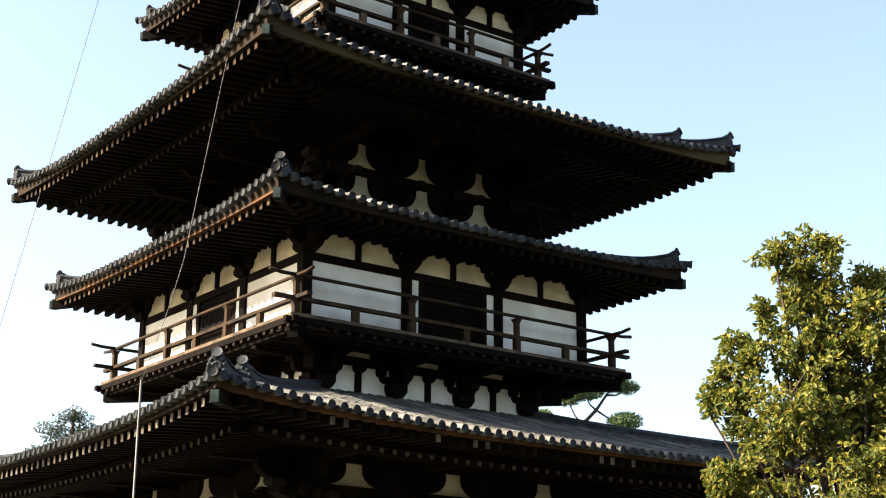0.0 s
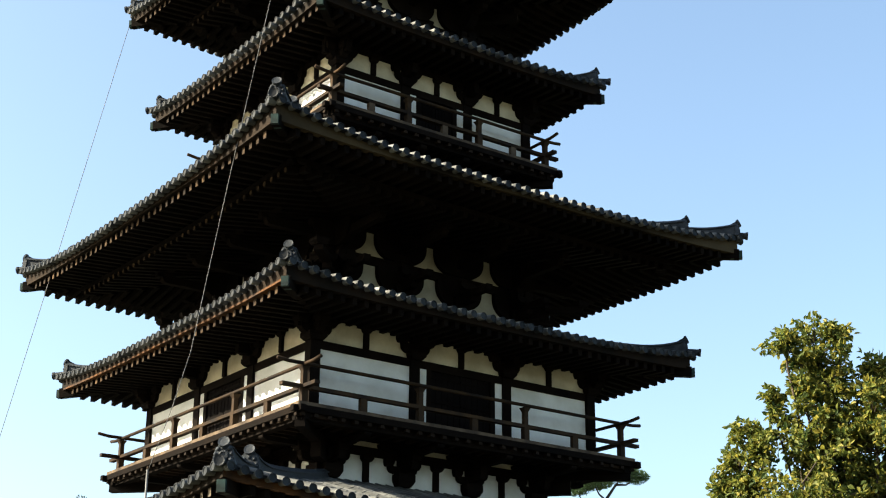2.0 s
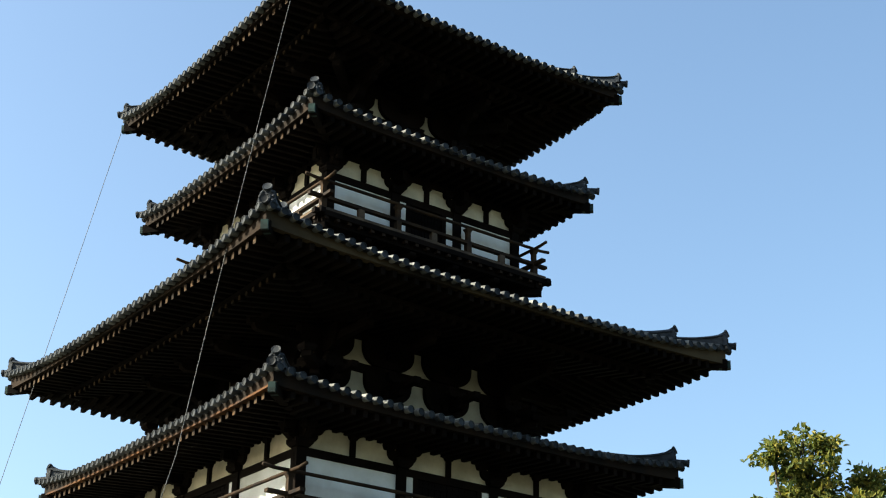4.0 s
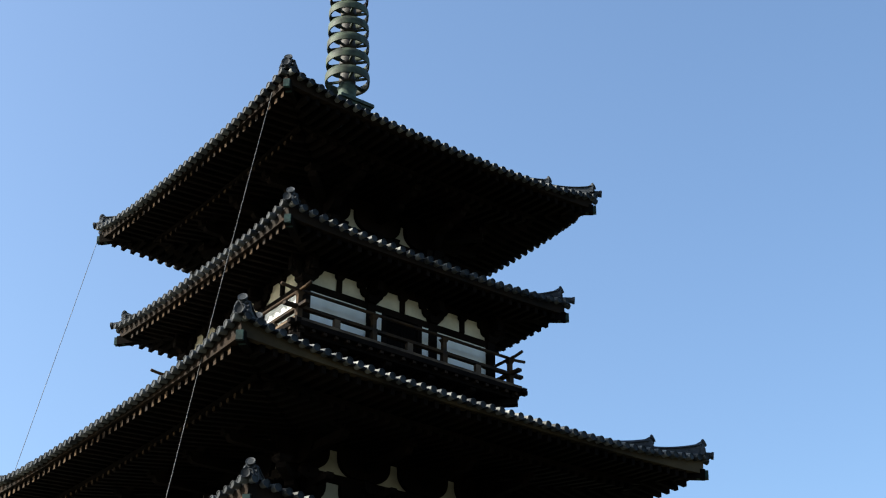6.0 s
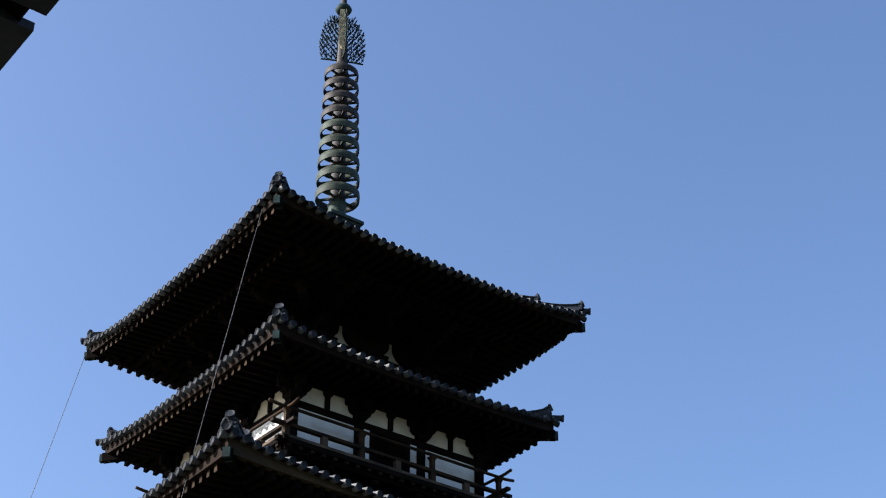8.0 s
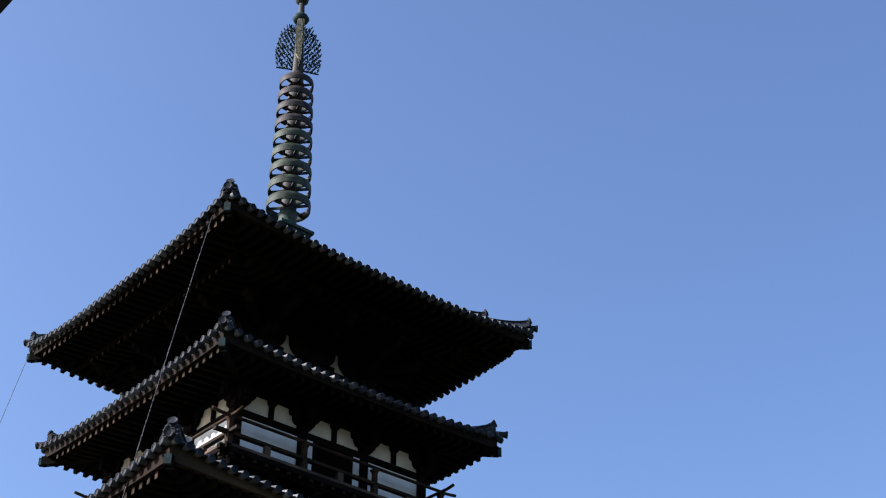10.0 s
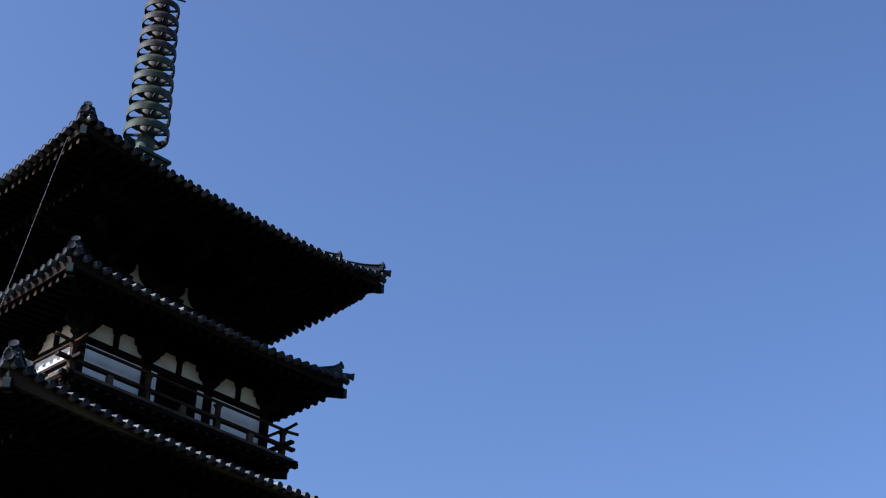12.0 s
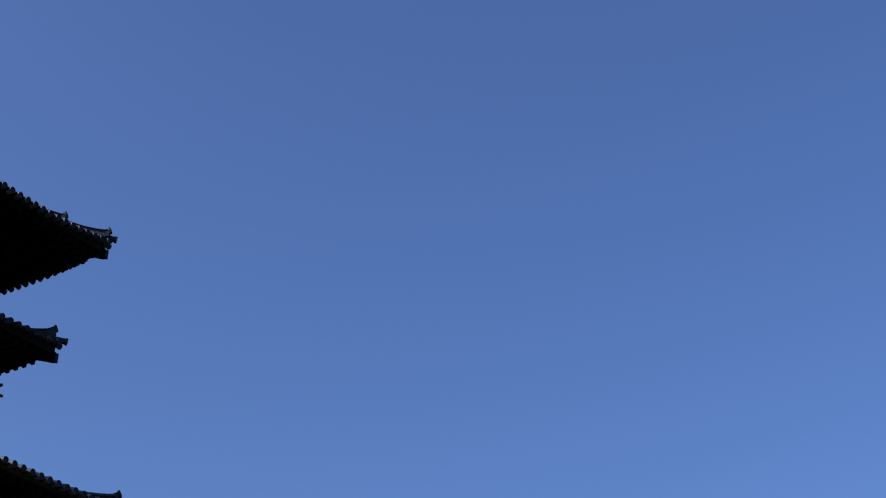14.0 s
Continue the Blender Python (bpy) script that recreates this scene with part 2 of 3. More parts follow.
def rafter_line(roof, x):
    """Height of the outer rafters' middle at the eave: they rise less to the corners than the tiles do."""
    return roof.z - 0.2 + roof.follow * (roof.height(x, -roof.eave) - roof.z)


def welded(sheets, mat):
    """The four sides of a roof joined along the hips."""
    s = Shape()
    for k in range(4):
        for v, f in sheets:
            s.add(v, f, quarter(k))
    bm = bmesh.new()
    verts = [bm.verts.new(p) for p in s.v]
    for f in s.f:
        bm.faces.new([verts[i] for i in f])
    bmesh.ops.remove_doubles(bm, verts=bm.verts, dist=0.002)
    me = bpy.data.meshes.new("roof")
    bm.to_mesh(me)
    me.materials.append(mat)
    bm.free()
    return me


def sweep(rings):
    """One closed bar through a row of four-cornered sections."""
    s, n = Shape(), len(rings)
    v = [p for r in rings for p in r]
    f = [(i * 4 + q, i * 4 + (q + 1) % 4, (i + 1) * 4 + (q + 1) % 4, (i + 1) * 4 + q) for i in range(n - 1) for q in range(4)]
    return s.add(v, f + [(3, 2, 1, 0), tuple(4 * n - 4 + q for q in range(4))])


def all_round(name, shape, mat, parent, label="", sides=(0, 1, 2, 3)):
    me = shape.mesh(name, mat)
    for k in sides:
        part(name, me, mat, parent, label, quarter(k))


def pan_lip(roof, xa, xb, lip):
    """The hollow end tile between two rows of cover tiles, hanging past the eave board."""
    out, n = [], 6
    for i in range(n + 1):
        x = xa + (xb - xa) * i / n
        out.append((x, roof.height(x, -roof.eave) - 0.035 - 0.03 * math.sin(math.pi * i / n)))
    out += [(x, z + 0.04) for x, z in reversed(out)]
    return Shape().slab(out, -(roof.eave + lip), -(roof.eave - 0.06))


def build_roof(roof, name, tile_gap, two_rafters, label, wall, board_mat=EAVE, tile=TILE, end=END, cover=MID_TILE, lip=0.07, batten=False):
    """Deck, eave boards, tile rows, rafters, hip ridges and hip beams of one roof."""
    body = part(name, welded([side_sheet(roof, 0.0, roof.eave, roof.top)], tile), tile, pagoda, label)
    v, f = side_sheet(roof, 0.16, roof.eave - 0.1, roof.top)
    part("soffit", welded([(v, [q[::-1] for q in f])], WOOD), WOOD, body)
    # curved board under the tile ends, deeper towards the corners
    n = 24
    run = [roof.eave * (2 * i / n - 1) for i in range(n + 1)]
    board = []
    for x in run:
        z, low = roof.height(x, -roof.eave) - 0.02, rafter_line(roof, x) + (0.07 if two_rafters else 0.02)
        s0, s1 = 1 - 0.04 / roof.eave, 1 - 0.2 / roof.eave
        board.append([(x * s0, -roof.eave * s0, low), (x * s1, -roof.eave * s1, low), (x * s1, -roof.eave * s1, z), (x * s0, -roof.eave * s0, z)])
    # bounced light on the south board is put in as its lighter colour
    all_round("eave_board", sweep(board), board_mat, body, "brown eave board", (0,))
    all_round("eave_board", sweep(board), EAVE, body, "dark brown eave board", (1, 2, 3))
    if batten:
        # strip added on the west for the sunlit lower edge of the board
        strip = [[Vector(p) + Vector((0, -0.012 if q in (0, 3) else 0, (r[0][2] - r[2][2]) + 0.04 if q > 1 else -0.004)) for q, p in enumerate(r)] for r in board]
        all_round("eave_batten", sweep(strip), LIT_EAVE, body, "orange-brown batten, coloured for sun on the eave board's lower edge", (3,))
    # cover tile rows: singly on the two sides that face the walk, joined on the others
    rows = int(roof.eave / tile_gap)
    back = Shape()
    for i in range(-rows, rows + 1):
        s = tile_row(roof, i * tile_gap * (roof.eave - 0.08) / (rows * tile_gap), 0.068)
        if not s:
            continue
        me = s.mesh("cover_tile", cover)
        # shade and sun put into the colour: round end faces darker, backs paler
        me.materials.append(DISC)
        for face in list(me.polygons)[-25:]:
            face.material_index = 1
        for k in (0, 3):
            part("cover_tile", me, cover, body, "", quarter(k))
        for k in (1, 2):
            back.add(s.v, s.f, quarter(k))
    pitch = (roof.eave - 0.08) / rows
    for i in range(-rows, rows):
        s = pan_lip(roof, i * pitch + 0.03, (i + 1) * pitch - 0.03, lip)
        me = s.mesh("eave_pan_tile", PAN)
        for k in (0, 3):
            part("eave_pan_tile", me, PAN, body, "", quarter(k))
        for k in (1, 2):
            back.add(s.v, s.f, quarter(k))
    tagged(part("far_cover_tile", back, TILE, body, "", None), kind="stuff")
    # rafters, parallel, the outer row flat and the inner row lower and steeper
    gap = 0.27
    n = int((roof.eave - 0.25) / gap)
    for i in range(-n, n + 1):
        x = (i + 0.5) * gap
        if abs(x) > roof.eave - 0.3:
            continue
        zo = rafter_line(roof, x)
        inner = max(roof.eave - 1.7 if two_rafters else wall - 0.1, abs(x) + 0.05)
        drop = 0.07 * (roof.eave - 0.12 - inner)
        deep = 0.16 if two_rafters else 0.15
        if not two_rafters:
            zo -= 0.045
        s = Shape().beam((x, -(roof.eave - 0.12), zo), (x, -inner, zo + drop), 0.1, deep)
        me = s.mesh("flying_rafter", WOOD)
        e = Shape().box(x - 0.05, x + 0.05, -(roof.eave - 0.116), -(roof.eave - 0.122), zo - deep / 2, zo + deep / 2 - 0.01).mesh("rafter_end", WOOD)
        e_light = Shape().box(x - 0.05, x + 0.05, -(roof.eave - 0.116), -(roof.eave - 0.122), zo - deep / 2, zo + deep / 2 - 0.01).mesh("rafter_end", end)
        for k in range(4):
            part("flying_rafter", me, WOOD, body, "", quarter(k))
            # west ends carry their sunlight as a lighter colour; a few others are pale
            sunlit_or_pale = k == 3 or end is not END and (i % 11 in (2, 3) or i % 17 == 5)
            part("rafter_end", e_light if sunlit_or_pale else e, end, body, "", quarter(k))
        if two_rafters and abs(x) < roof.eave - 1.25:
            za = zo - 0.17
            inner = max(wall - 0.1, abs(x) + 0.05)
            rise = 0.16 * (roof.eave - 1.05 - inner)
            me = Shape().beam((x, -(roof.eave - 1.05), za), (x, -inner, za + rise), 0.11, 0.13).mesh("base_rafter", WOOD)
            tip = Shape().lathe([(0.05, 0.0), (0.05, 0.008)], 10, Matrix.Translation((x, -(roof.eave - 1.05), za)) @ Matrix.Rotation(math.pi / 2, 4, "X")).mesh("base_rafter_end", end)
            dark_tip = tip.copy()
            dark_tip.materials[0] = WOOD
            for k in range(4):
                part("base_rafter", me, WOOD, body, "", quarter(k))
                # the same sunlit colour on the west tips
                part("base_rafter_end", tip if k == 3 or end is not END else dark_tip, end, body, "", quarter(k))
    if two_rafters:
        w = roof.eave - 1.08
        tie = []
        for i in range(17):
            x = w * (2 * i / 16 - 1)
            z = rafter_line(roof, x * roof.eave / w) - 0.09
            tie.append([(x, -w - 0.06, z - 0.05), (x * (1 - 0.1 / w), -w + 0.06, z - 0.05), (x * (1 - 0.1 / w), -w + 0.06, z + 0.05), (x, -w - 0.06, z + 0.05)])
        all_round("rafter_tie", sweep(tie), WOOD, body)
    # hips: ridge of stacked tiles sweeping up to an end tile, beam below with a green bronze cap
    for k in range(4):
        e, t = roof.eave, roof.top
        stop = e * roof.ridge_stop if two_rafters else e - 0.12
        runs = [("hip_ridge", stop, t, 0.22 if two_rafters else 0.17)] + ([("lower_hip_ridge", e - 0.04, stop - 0.1, 0.17)] if two_rafters else [])
        for nm, a0, a1, thick in runs:
            thick *= roof.ornament
            hip, n = Shape(), 14
            v = []
            for i in range(n + 1):
                a = a0 + (a1 - a0) * (i / n) ** 1.6
                curl = 0.14 * roof.ornament * max(0, 1 - (a0 - a) / 0.75) ** 2
                z = roof.height(-a, -a)
                for off, h in ((0.13, -0.02), (0.12, 0.6 * thick + curl), (0.15, 0.6 * thick + curl), (0.15, 0.7 * thick + curl), (0.07, thick + curl), (-0.07, thick + curl), (-0.15, 0.7 * thick + curl), (-0.15, 0.6 * thick + curl), (-0.12, 0.6 * thick + curl), (-0.13, -0.02)):
                    d = off / math.sqrt(2)
                    v.append((-a + d, -a - d, z + h))
            f = [(i * 10 + q, i * 10 + q + 1, (i + 1) * 10 + q + 1, (i + 1) * 10 + q) for i in range(n) for q in range(9)]
            f += [tuple(range(10))]
            hip.add(v, f)
            part(nm, hip, OLD_TILE, body, "", quarter(k))
            p = Vector((-a0, -a0, roof.height(-a0, -a0) - 0.02))
            part("ridge_end_tile", ridge_end(thick + 0.13 * roof.ornament), OLD_TILE, body, "grey ridge-end ornament tile", quarter(k) @ Matrix.Translation(p) @ Matrix.Rotation(-math.pi / 4, 4, "Z"), False)
        p = Vector((-e, -e, roof.height(-e, -e) + 0.03))
        turn = quarter(k) @ Matrix.Translation(p) @ Matrix.Rotation(-math.pi / 4, 4, "Z") @ Matrix.Rotation(math.pi / 2 + 0.12, 4, "X")
        part("corner_end_tile", Shape().lathe([(0.07, -0.2), (0.075, 0.14), (0.09, 0.15), (0.09, 0.2), (0.06, 0.19)], 12), TILE, body, "", turn, False)
        c = roof.height(-e, -e) - (0.0 if roof.follow > 0.5 else 0.085)
        part("hip_beam", Shape().beam((-e + 0.02, -e + 0.02, c - 0.35), (-wall, -wall, c - 0.35 + 0.1 * (e - wall)), 0.17, 0.22), WOOD, body, "", quarter(k))
        part("hip_cap", Shape().beam((-e - 0.03, -e - 0.03, c - 0.36), (-e + 0.16, -e + 0.16, c - 0.355), 0.14, 0.19), VERDIGRIS, body, "green bronze cap on the hip beam's end", quarter(k))
    return body


def ridge_end(h):
    """The upright end tile of a hip: a shield with shoulders, a round boss and a flared round tile at the top."""
    s = Shape()
    s.slab([(-0.2, 0.0), (0.2, 0.0), (0.17, 0.1), (0.14, h - 0.06), (0.09, h), (-0.09, h), (-0.14, h - 0.06), (-0.17, 0.1)], -0.05, 0.04)
    s.lathe([(0.085, 0.0), (0.085, 0.03), (0.06, 0.035), (0.05, 0.02)], 12, Matrix.Translation((0, -0.05, 0.13)) @ Matrix.Rotation(math.pi / 2, 4, "X"))
    s.lathe([(0.06, -0.25), (0.07, 0.05), (0.095, 0.07), (0.095, 0.11), (0.06, 0.1)], 12, Matrix.Translation((0, 0.02, h + 0.01)) @ Matrix.Rotation(math.pi / 2 - 0.45, 4, "X"))
    for dx, dz, rr in ((-0.09, 0.24, 0.035), (0.09, 0.24, 0.035), (0.0, 0.27, 0.03), (-0.12, 0.06, 0.04), (0.12, 0.06, 0.04), (-0.13, 0.16, 0.03), (0.13, 0.16, 0.03)):
        s.lathe([(rr, 0.0), (rr * 0.9, rr * 0.5), (rr * 0.5, rr * 0.9), (0.004, rr)], 8, Matrix.Translation((dx, -0.05, min(dz, h - 0.04))) @ Matrix.Rotation(math.pi / 2, 4, "X"))
    return s


R1 = Roof(7.5, 6.0, 0.36, 2.75, 7.42, follow=0.8)
M2 = Roof(5.25, 10.58, 0.26, 2.55, 11.5, 1.4)
R2 = Roof(6.1, 13.16, 0.40, 1.95, 14.6)
M3 = Roof(3.98, 17.44, 0.24, 1.55, 18.3, 1.4)
R3 = Roof(4.54, 20.24, 0.38, 0.5, 23.1, 1.3, 3.2, 0.72, 0.82)
roofs = [build_roof(R1, "lower_main_roof", 0.25, True, "wide lower main roof of grey clay tiles", 3.55, LIT_EAVE, PALE_TILE, PALE_END, PALE_TILE),
         build_roof(M2, "lower_pent_roof", 0.25, False, "narrower pent roof of grey clay tiles", 3.6, lip=-0.03, batten=True),
         build_roof(R2, "middle_main_roof", 0.25, True, "middle main roof of grey clay tiles", 2.5, BOUNCE_EAVE),
         build_roof(M3, "upper_pent_roof", 0.25, False, "small upper pent roof of grey clay tiles", 2.62, lip=-0.03),
         build_roof(R3, "top_main_roof", 0.25, True, "pyramid-shaped top roof of grey clay tiles", 1.6)]

# ---- timber pieces ----
def arm(top_half, low_half, z0, z1, y0, y1, x=0.0):
    """A bracket arm: a block whose under-corners are cut in a hollow curve."""
    out = [(x - low_half, z0), (x + low_half, z0)]
    for i in range(1, 7):
        a = i / 6 * math.pi / 2
        out.append((x + low_half + (top_half - low_half) * math.sin(a), z0 + (z1 - z0) * 0.74 * (1 - math.cos(a))))
    out += [(x + top_half, z1), (x - top_half, z1)]
    for i in range(6, 0, -1):
        a = i / 6 * math.pi / 2
        out.append((x - low_half - (top_half - low_half) * math.sin(a), z0 + (z1 - z0) * 0.74 * (1 - math.cos(a))))
    return Shape().slab(out, y0, y1)


def block(x, y, z0, z1, w):
    """A bearing block: square above, its lower third drawn in."""
    zm = z0 + (z1 - z0) * 0.45
    return Shape().box(x - w / 2, x + w / 2, y - w / 2, y + w / 2, zm, z1).box(x - w / 2, x + w / 2, y - w / 2, y + w / 2, z0, zm, taper=0.72)


def pent_storey(bay, z_floor, z_tie, z_plate, name):
    """Walls of a pent storey: three bays a side, plaster between dark posts, a door in the middle bay, curved brackets on the posts."""
    w, c = 1.5 * bay, 0.115
    core = Shape().box(-w + 0.06, w - 0.06, -w + 0.06, w - 0.06, z_floor - 0.1, z_plate + 0.3)
    body = part(name, core, WOOD, pagoda, "dark timber-framed storey with plaster panels")
    z_up = z_tie + 0.17
    for i in (-1.5, -0.5, 0.5):
        me = Shape().box(i * bay - c, i * bay + c, -w - 0.08, -w + 0.14, z_floor, z_plate).mesh("post", WOOD)
        for k in range(4):
            part("post", me, WOOD, body, "", quarter(k))
    all_round("tie_beam", Shape().box(-w + c, w - c, -w - 0.05, -w + 0.05, z_tie, z_up), WOOD, body)
    all_round("wall_plate", Shape().box(-w - 0.4, w + 0.4, -w - 0.06, -w + 0.1, z_plate, z_plate + 0.2), WOOD, body)
    all_round("floor_sill", Shape().box(-w + c, w - c, -w - 0.06, -w + 0.05, z_floor, z_floor + 0.1), WOOD, body)
    # plaster
    for i in (-1, 1):
        all_round("plaster_panel", Shape().box(i * bay - bay / 2 + c, i * bay + bay / 2 - c, -w - 0.02, -w + 0.05, z_floor + 0.1, z_tie), PLASTER, body, "white lime plaster panel")
        x = i * (bay / 2 - c - 0.09)
        all_round("side_strip", Shape().box(x - 0.1, x + 0.1, -w - 0.04, -w + 0.05, z_floor + 0.1, z_tie), PLASTER, body, "narrow white plaster strip beside the door")
        x = i * (bay / 2 - c - 0.25)
        all_round("door_post", Shape().box(x - 0.06, x + 0.06, -w - 0.05, -w + 0.05, z_floor + 0.1, z_tie), WOOD, body)
    leaf = bay / 2 - c - 0.31
    for i in (-1, 1):
        s = Shape().box(min(0.01 * i, i * leaf), max(0.01 * i, i * leaf), -w - 0.0, -w + 0.05, z_floor + 0.1, z_tie)
        for q in range(3):
            zz = z_floor + 0.2 + q * (z_tie - z_floor - 0.35) / 2
            s.box(min(0.01 * i, i * leaf), max(0.01 * i, i * leaf), -w - 0.02, -w + 0.02, zz, zz + 0.06)
        for q in range(1, 5):
            s.box(i * leaf * q / 5 - 0.008, i * leaf * q / 5 + 0.008, -w - 0.012, -w + 0.02, z_floor + 0.12, z_tie - 0.02)
        all_round("door_leaf", s, DOOR, body, "dark timber door leaf")
    for i in (-1, 0, 1):
        for j in (-1, 1):
            x = i * bay + j * bay / 4
            half = bay / 4 - 0.06
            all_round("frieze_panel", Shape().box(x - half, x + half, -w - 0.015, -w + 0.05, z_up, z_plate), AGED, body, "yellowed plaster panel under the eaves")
        all_round("strut", Shape().box(i * bay - 0.06, i * bay + 0.06, -w - 0.08, -w + 0.05, z_up, z_plate - 0.1), WOOD, body)
        all_round("strut_block", block(i * bay, -w - 0.02, z_plate - 0.12, z_plate, 0.22), WOOD, body)
    h = z_plate - z_up
    for i in (-1.5, -0.5, 0.5, 1.5):
        f = 0.5 + 0.5 * bay / 2.4
        all_round("bearing_block", block(i * bay, -w - 0.02, z_up - 0.02, z_up + 0.3 * h, 0.38 * f), WOOD, body)
        all_round("bracket_arm", arm(0.35 * f, 0.2 * f, z_up + 0.22 * h, z_up + 0.66 * h, -w - 0.1, -w + 0.06, i * bay), WOOD, body)
        for j in (-0.33, 0.0, 0.33):
            all_round("arm_block", block(i * bay + j * f, -w - 0.03, z_up + 0.64 * h, z_plate - 0.001, 0.26 * f), WOOD, body)
        all_round("projecting_arm", Shape().box(i * bay - 0.07, i * bay + 0.07, -w - 0.42, -w, z_up + 0.45 * h, z_plate), WOOD, body)
    return body


def balcony(edge, z, rail, z_mid, z_top, reach, bay, wall, z_base, low_wall, low_bay, name, short_mat=RAIL):
    """Balcony with its railing, and the bracketed plaster wall below that carries it."""
    deck = part(name, Shape().box(-edge, edge, -edge, edge, z - 0.06, z), WOOD, pagoda, "timber balcony with a three-rail balustrade")
    all_round("edge_beam", Shape().box(-edge - 0.12, edge + 0.12, -edge - 0.02, -edge + 0.1, z - 0.13, z - 0.02), WOOD, deck, "dark edge beam")
    all_round("under_beam", Shape().box(-edge + 0.05, edge - 0.05, -edge + 0.12, -edge + 0.3, z - 0.26, z - 0.1), WOOD, deck)
    n = int(edge / 0.3)
    joist = Shape().box(-0.045, 0.045, -edge + 0.0, -wall + 0.2, -0.2, -0.135).mesh("joist", EAVE)
    for i in range(-n, n + 1):
        for k in range(4):
            part("joist", joist, RAIL, deck, "", quarter(k) @ Matrix.Translation((i * 0.3, 0, z)))
    # balustrade
    zb = z + 0.07
    all_round("bottom_rail", Shape().box(-edge + 0.02, edge - 0.02, -edge + 0.01, -edge + 0.12, z - 0.015, z + 0.07), SILL, deck, "pale weathered bottom rail")
    all_round("middle_rail", Shape().box(-reach + 0.1, reach - 0.1, -rail - 0.06, -rail + 0.06, z_mid - 0.035, z_mid + 0.035), RAIL, deck, "weathered flat middle rail")
    pts = [(-reach, -rail, z_top + 0.03)] + [(x * (reach - 0.25), -rail, z_top) for x in (-1, -0.5, 0, 0.5, 1)] + [(reach, -rail, z_top + 0.03)]
    me = Shape().tube(pts, [0.038] * 7, 10).mesh("top_rail", RAIL, True)
    for k in range(4):
        part("top_rail", me, RAIL, deck, "round weathered top rail", quarter(k) @ Matrix.Translation((0, 0, 0.0 if k % 2 else 0.012)))
    post = Shape().box(-0.065, 0.065, -0.065, 0.065, z, z_mid + 0.04).box(-0.05, 0.05, -0.05, 0.05, z_mid + 0.04, z_top - 0.14)
    post.box(-0.09, 0.09, -0.09, 0.09, z_top - 0.14, z_top - 0.05, taper=0.55)
    post = post.mesh("rail_post", RAIL)
    short = Shape().box(-0.075, 0.075, -0.05, 0.05, z, z_mid - 0.03).mesh("short_post", short_mat)
    for k in range(4):
        for x in (-rail, -rail / 3, rail / 3):
            part("rail_post", post, RAIL, deck, "", quarter(k) @ Matrix.Translation((x, -rail, 0)))
        for x in (-rail * 0.667, 0, rail * 0.667):
            part("short_post", short, short_mat, deck, "", quarter(k) @ Matrix.Translation((x, -rail, 0)))
    # wall below the balcony
    w, h = low_wall, z - 0.3 - z_base
    under = part(name + "_base", Shape().box(-w + 0.08, w - 0.08, -w + 0.08, w - 0.08, z_base - 0.5, z - 0.07), WOOD, pagoda, "bracketed plaster band under the balcony")
    z1, z2 = z_base + 0.83 * h, z_base + 1.14 * h
    all_round("band_beam", Shape().box(-w - 0.2, w + 0.2, -w - 0.06, -w + 0.1, z1, z2), WOOD, under)
    all_round("upper_beam", Shape().box(-w - 0.5, w + 0.5, -w - 0.08, -w + 0.1, z - 0.1, z - 0.07), WOOD, under)
    for i in (-1, 0, 1):
        all_round("band_panel", Shape().box((i - 0.5) * low_bay + 0.05, (i + 0.5) * low_bay - 0.05, -w - 0.01, -w + 0.1, z_base - 0.3, z1), PLASTER, under, "white plaster panel")
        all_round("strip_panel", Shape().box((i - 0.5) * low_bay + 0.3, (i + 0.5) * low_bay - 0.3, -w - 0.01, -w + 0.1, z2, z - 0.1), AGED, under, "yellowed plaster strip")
        all_round("strut", Shape().box(i * low_bay - 0.07, i * low_bay + 0.07, -w - 0.07, -w + 0.1, z_base - 0.3, z1), WOOD, under)
        all_round("strut_block", block(i * low_bay, -w - 0.03, z1 - 0.12, z1, 0.26), WOOD, under)
    for i in (-1.5, -0.5, 0.5, 1.5):
        x = i * low_bay
        all_round("bracket_arm", arm(0.2 * low_bay, 0.12 * low_bay, z_base + 0.36 * h, z_base + 0.6 * h, -w - 0.12, -w + 0.1, x), WOOD, under)
        for j in (-0.19, 0.0, 0.19):
            all_round("arm_block", block(x + j * low_bay, -w - 0.03, z_base + 0.58 * h, z1 - 0.001, 0.12 * low_bay), WOOD, under)
        all_round("bearing_block", block(x, -w - 0.05, z_base - 0.05, z_base + 0.2, 0.42), WOOD, under)
        all_round("top_arm", arm(0.34 * low_bay, 0.2, z2 - 0.05, z - 0.13, -w - 0.14, -w + 0.1, x), WOOD, under)
        side = Matrix.Rotation(math.pi / 2, 4, "Z")
        for q, (reach_y, za, zb2) in enumerate(((0.55, z_base + 0.25, z1 - 0.02), (edge - w - 0.15, z1 + 0.02, z - 0.28))):
            s = arm(reach_y / 2, reach_y * 0.36, za, zb2, -0.08, 0.08, -reach_y / 2)
            me = Shape().add(s.v, s.f, Matrix.Translation((x, -w, 0)) @ side)
            all_round("projecting_arm", me, WOOD, under)
        all_round("outer_block", block(x, -w - 0.5, z1 - 0.06, z1 + 0.12, 0.28), WOOD, under)
        all_round("outer_arm", arm(0.42, 0.2, z1 + 0.1, z2 + 0.1, -w - 0.58, -w - 0.42, x), WOOD, under)
    for k in range(4):
        for q, (r, za, zb2) in enumerate(((0.8, z_base + 0.2, z1), (edge - w - 0.1, z1, z - 0.2))):
            d = r / math.sqrt(2) if q == 0 else r
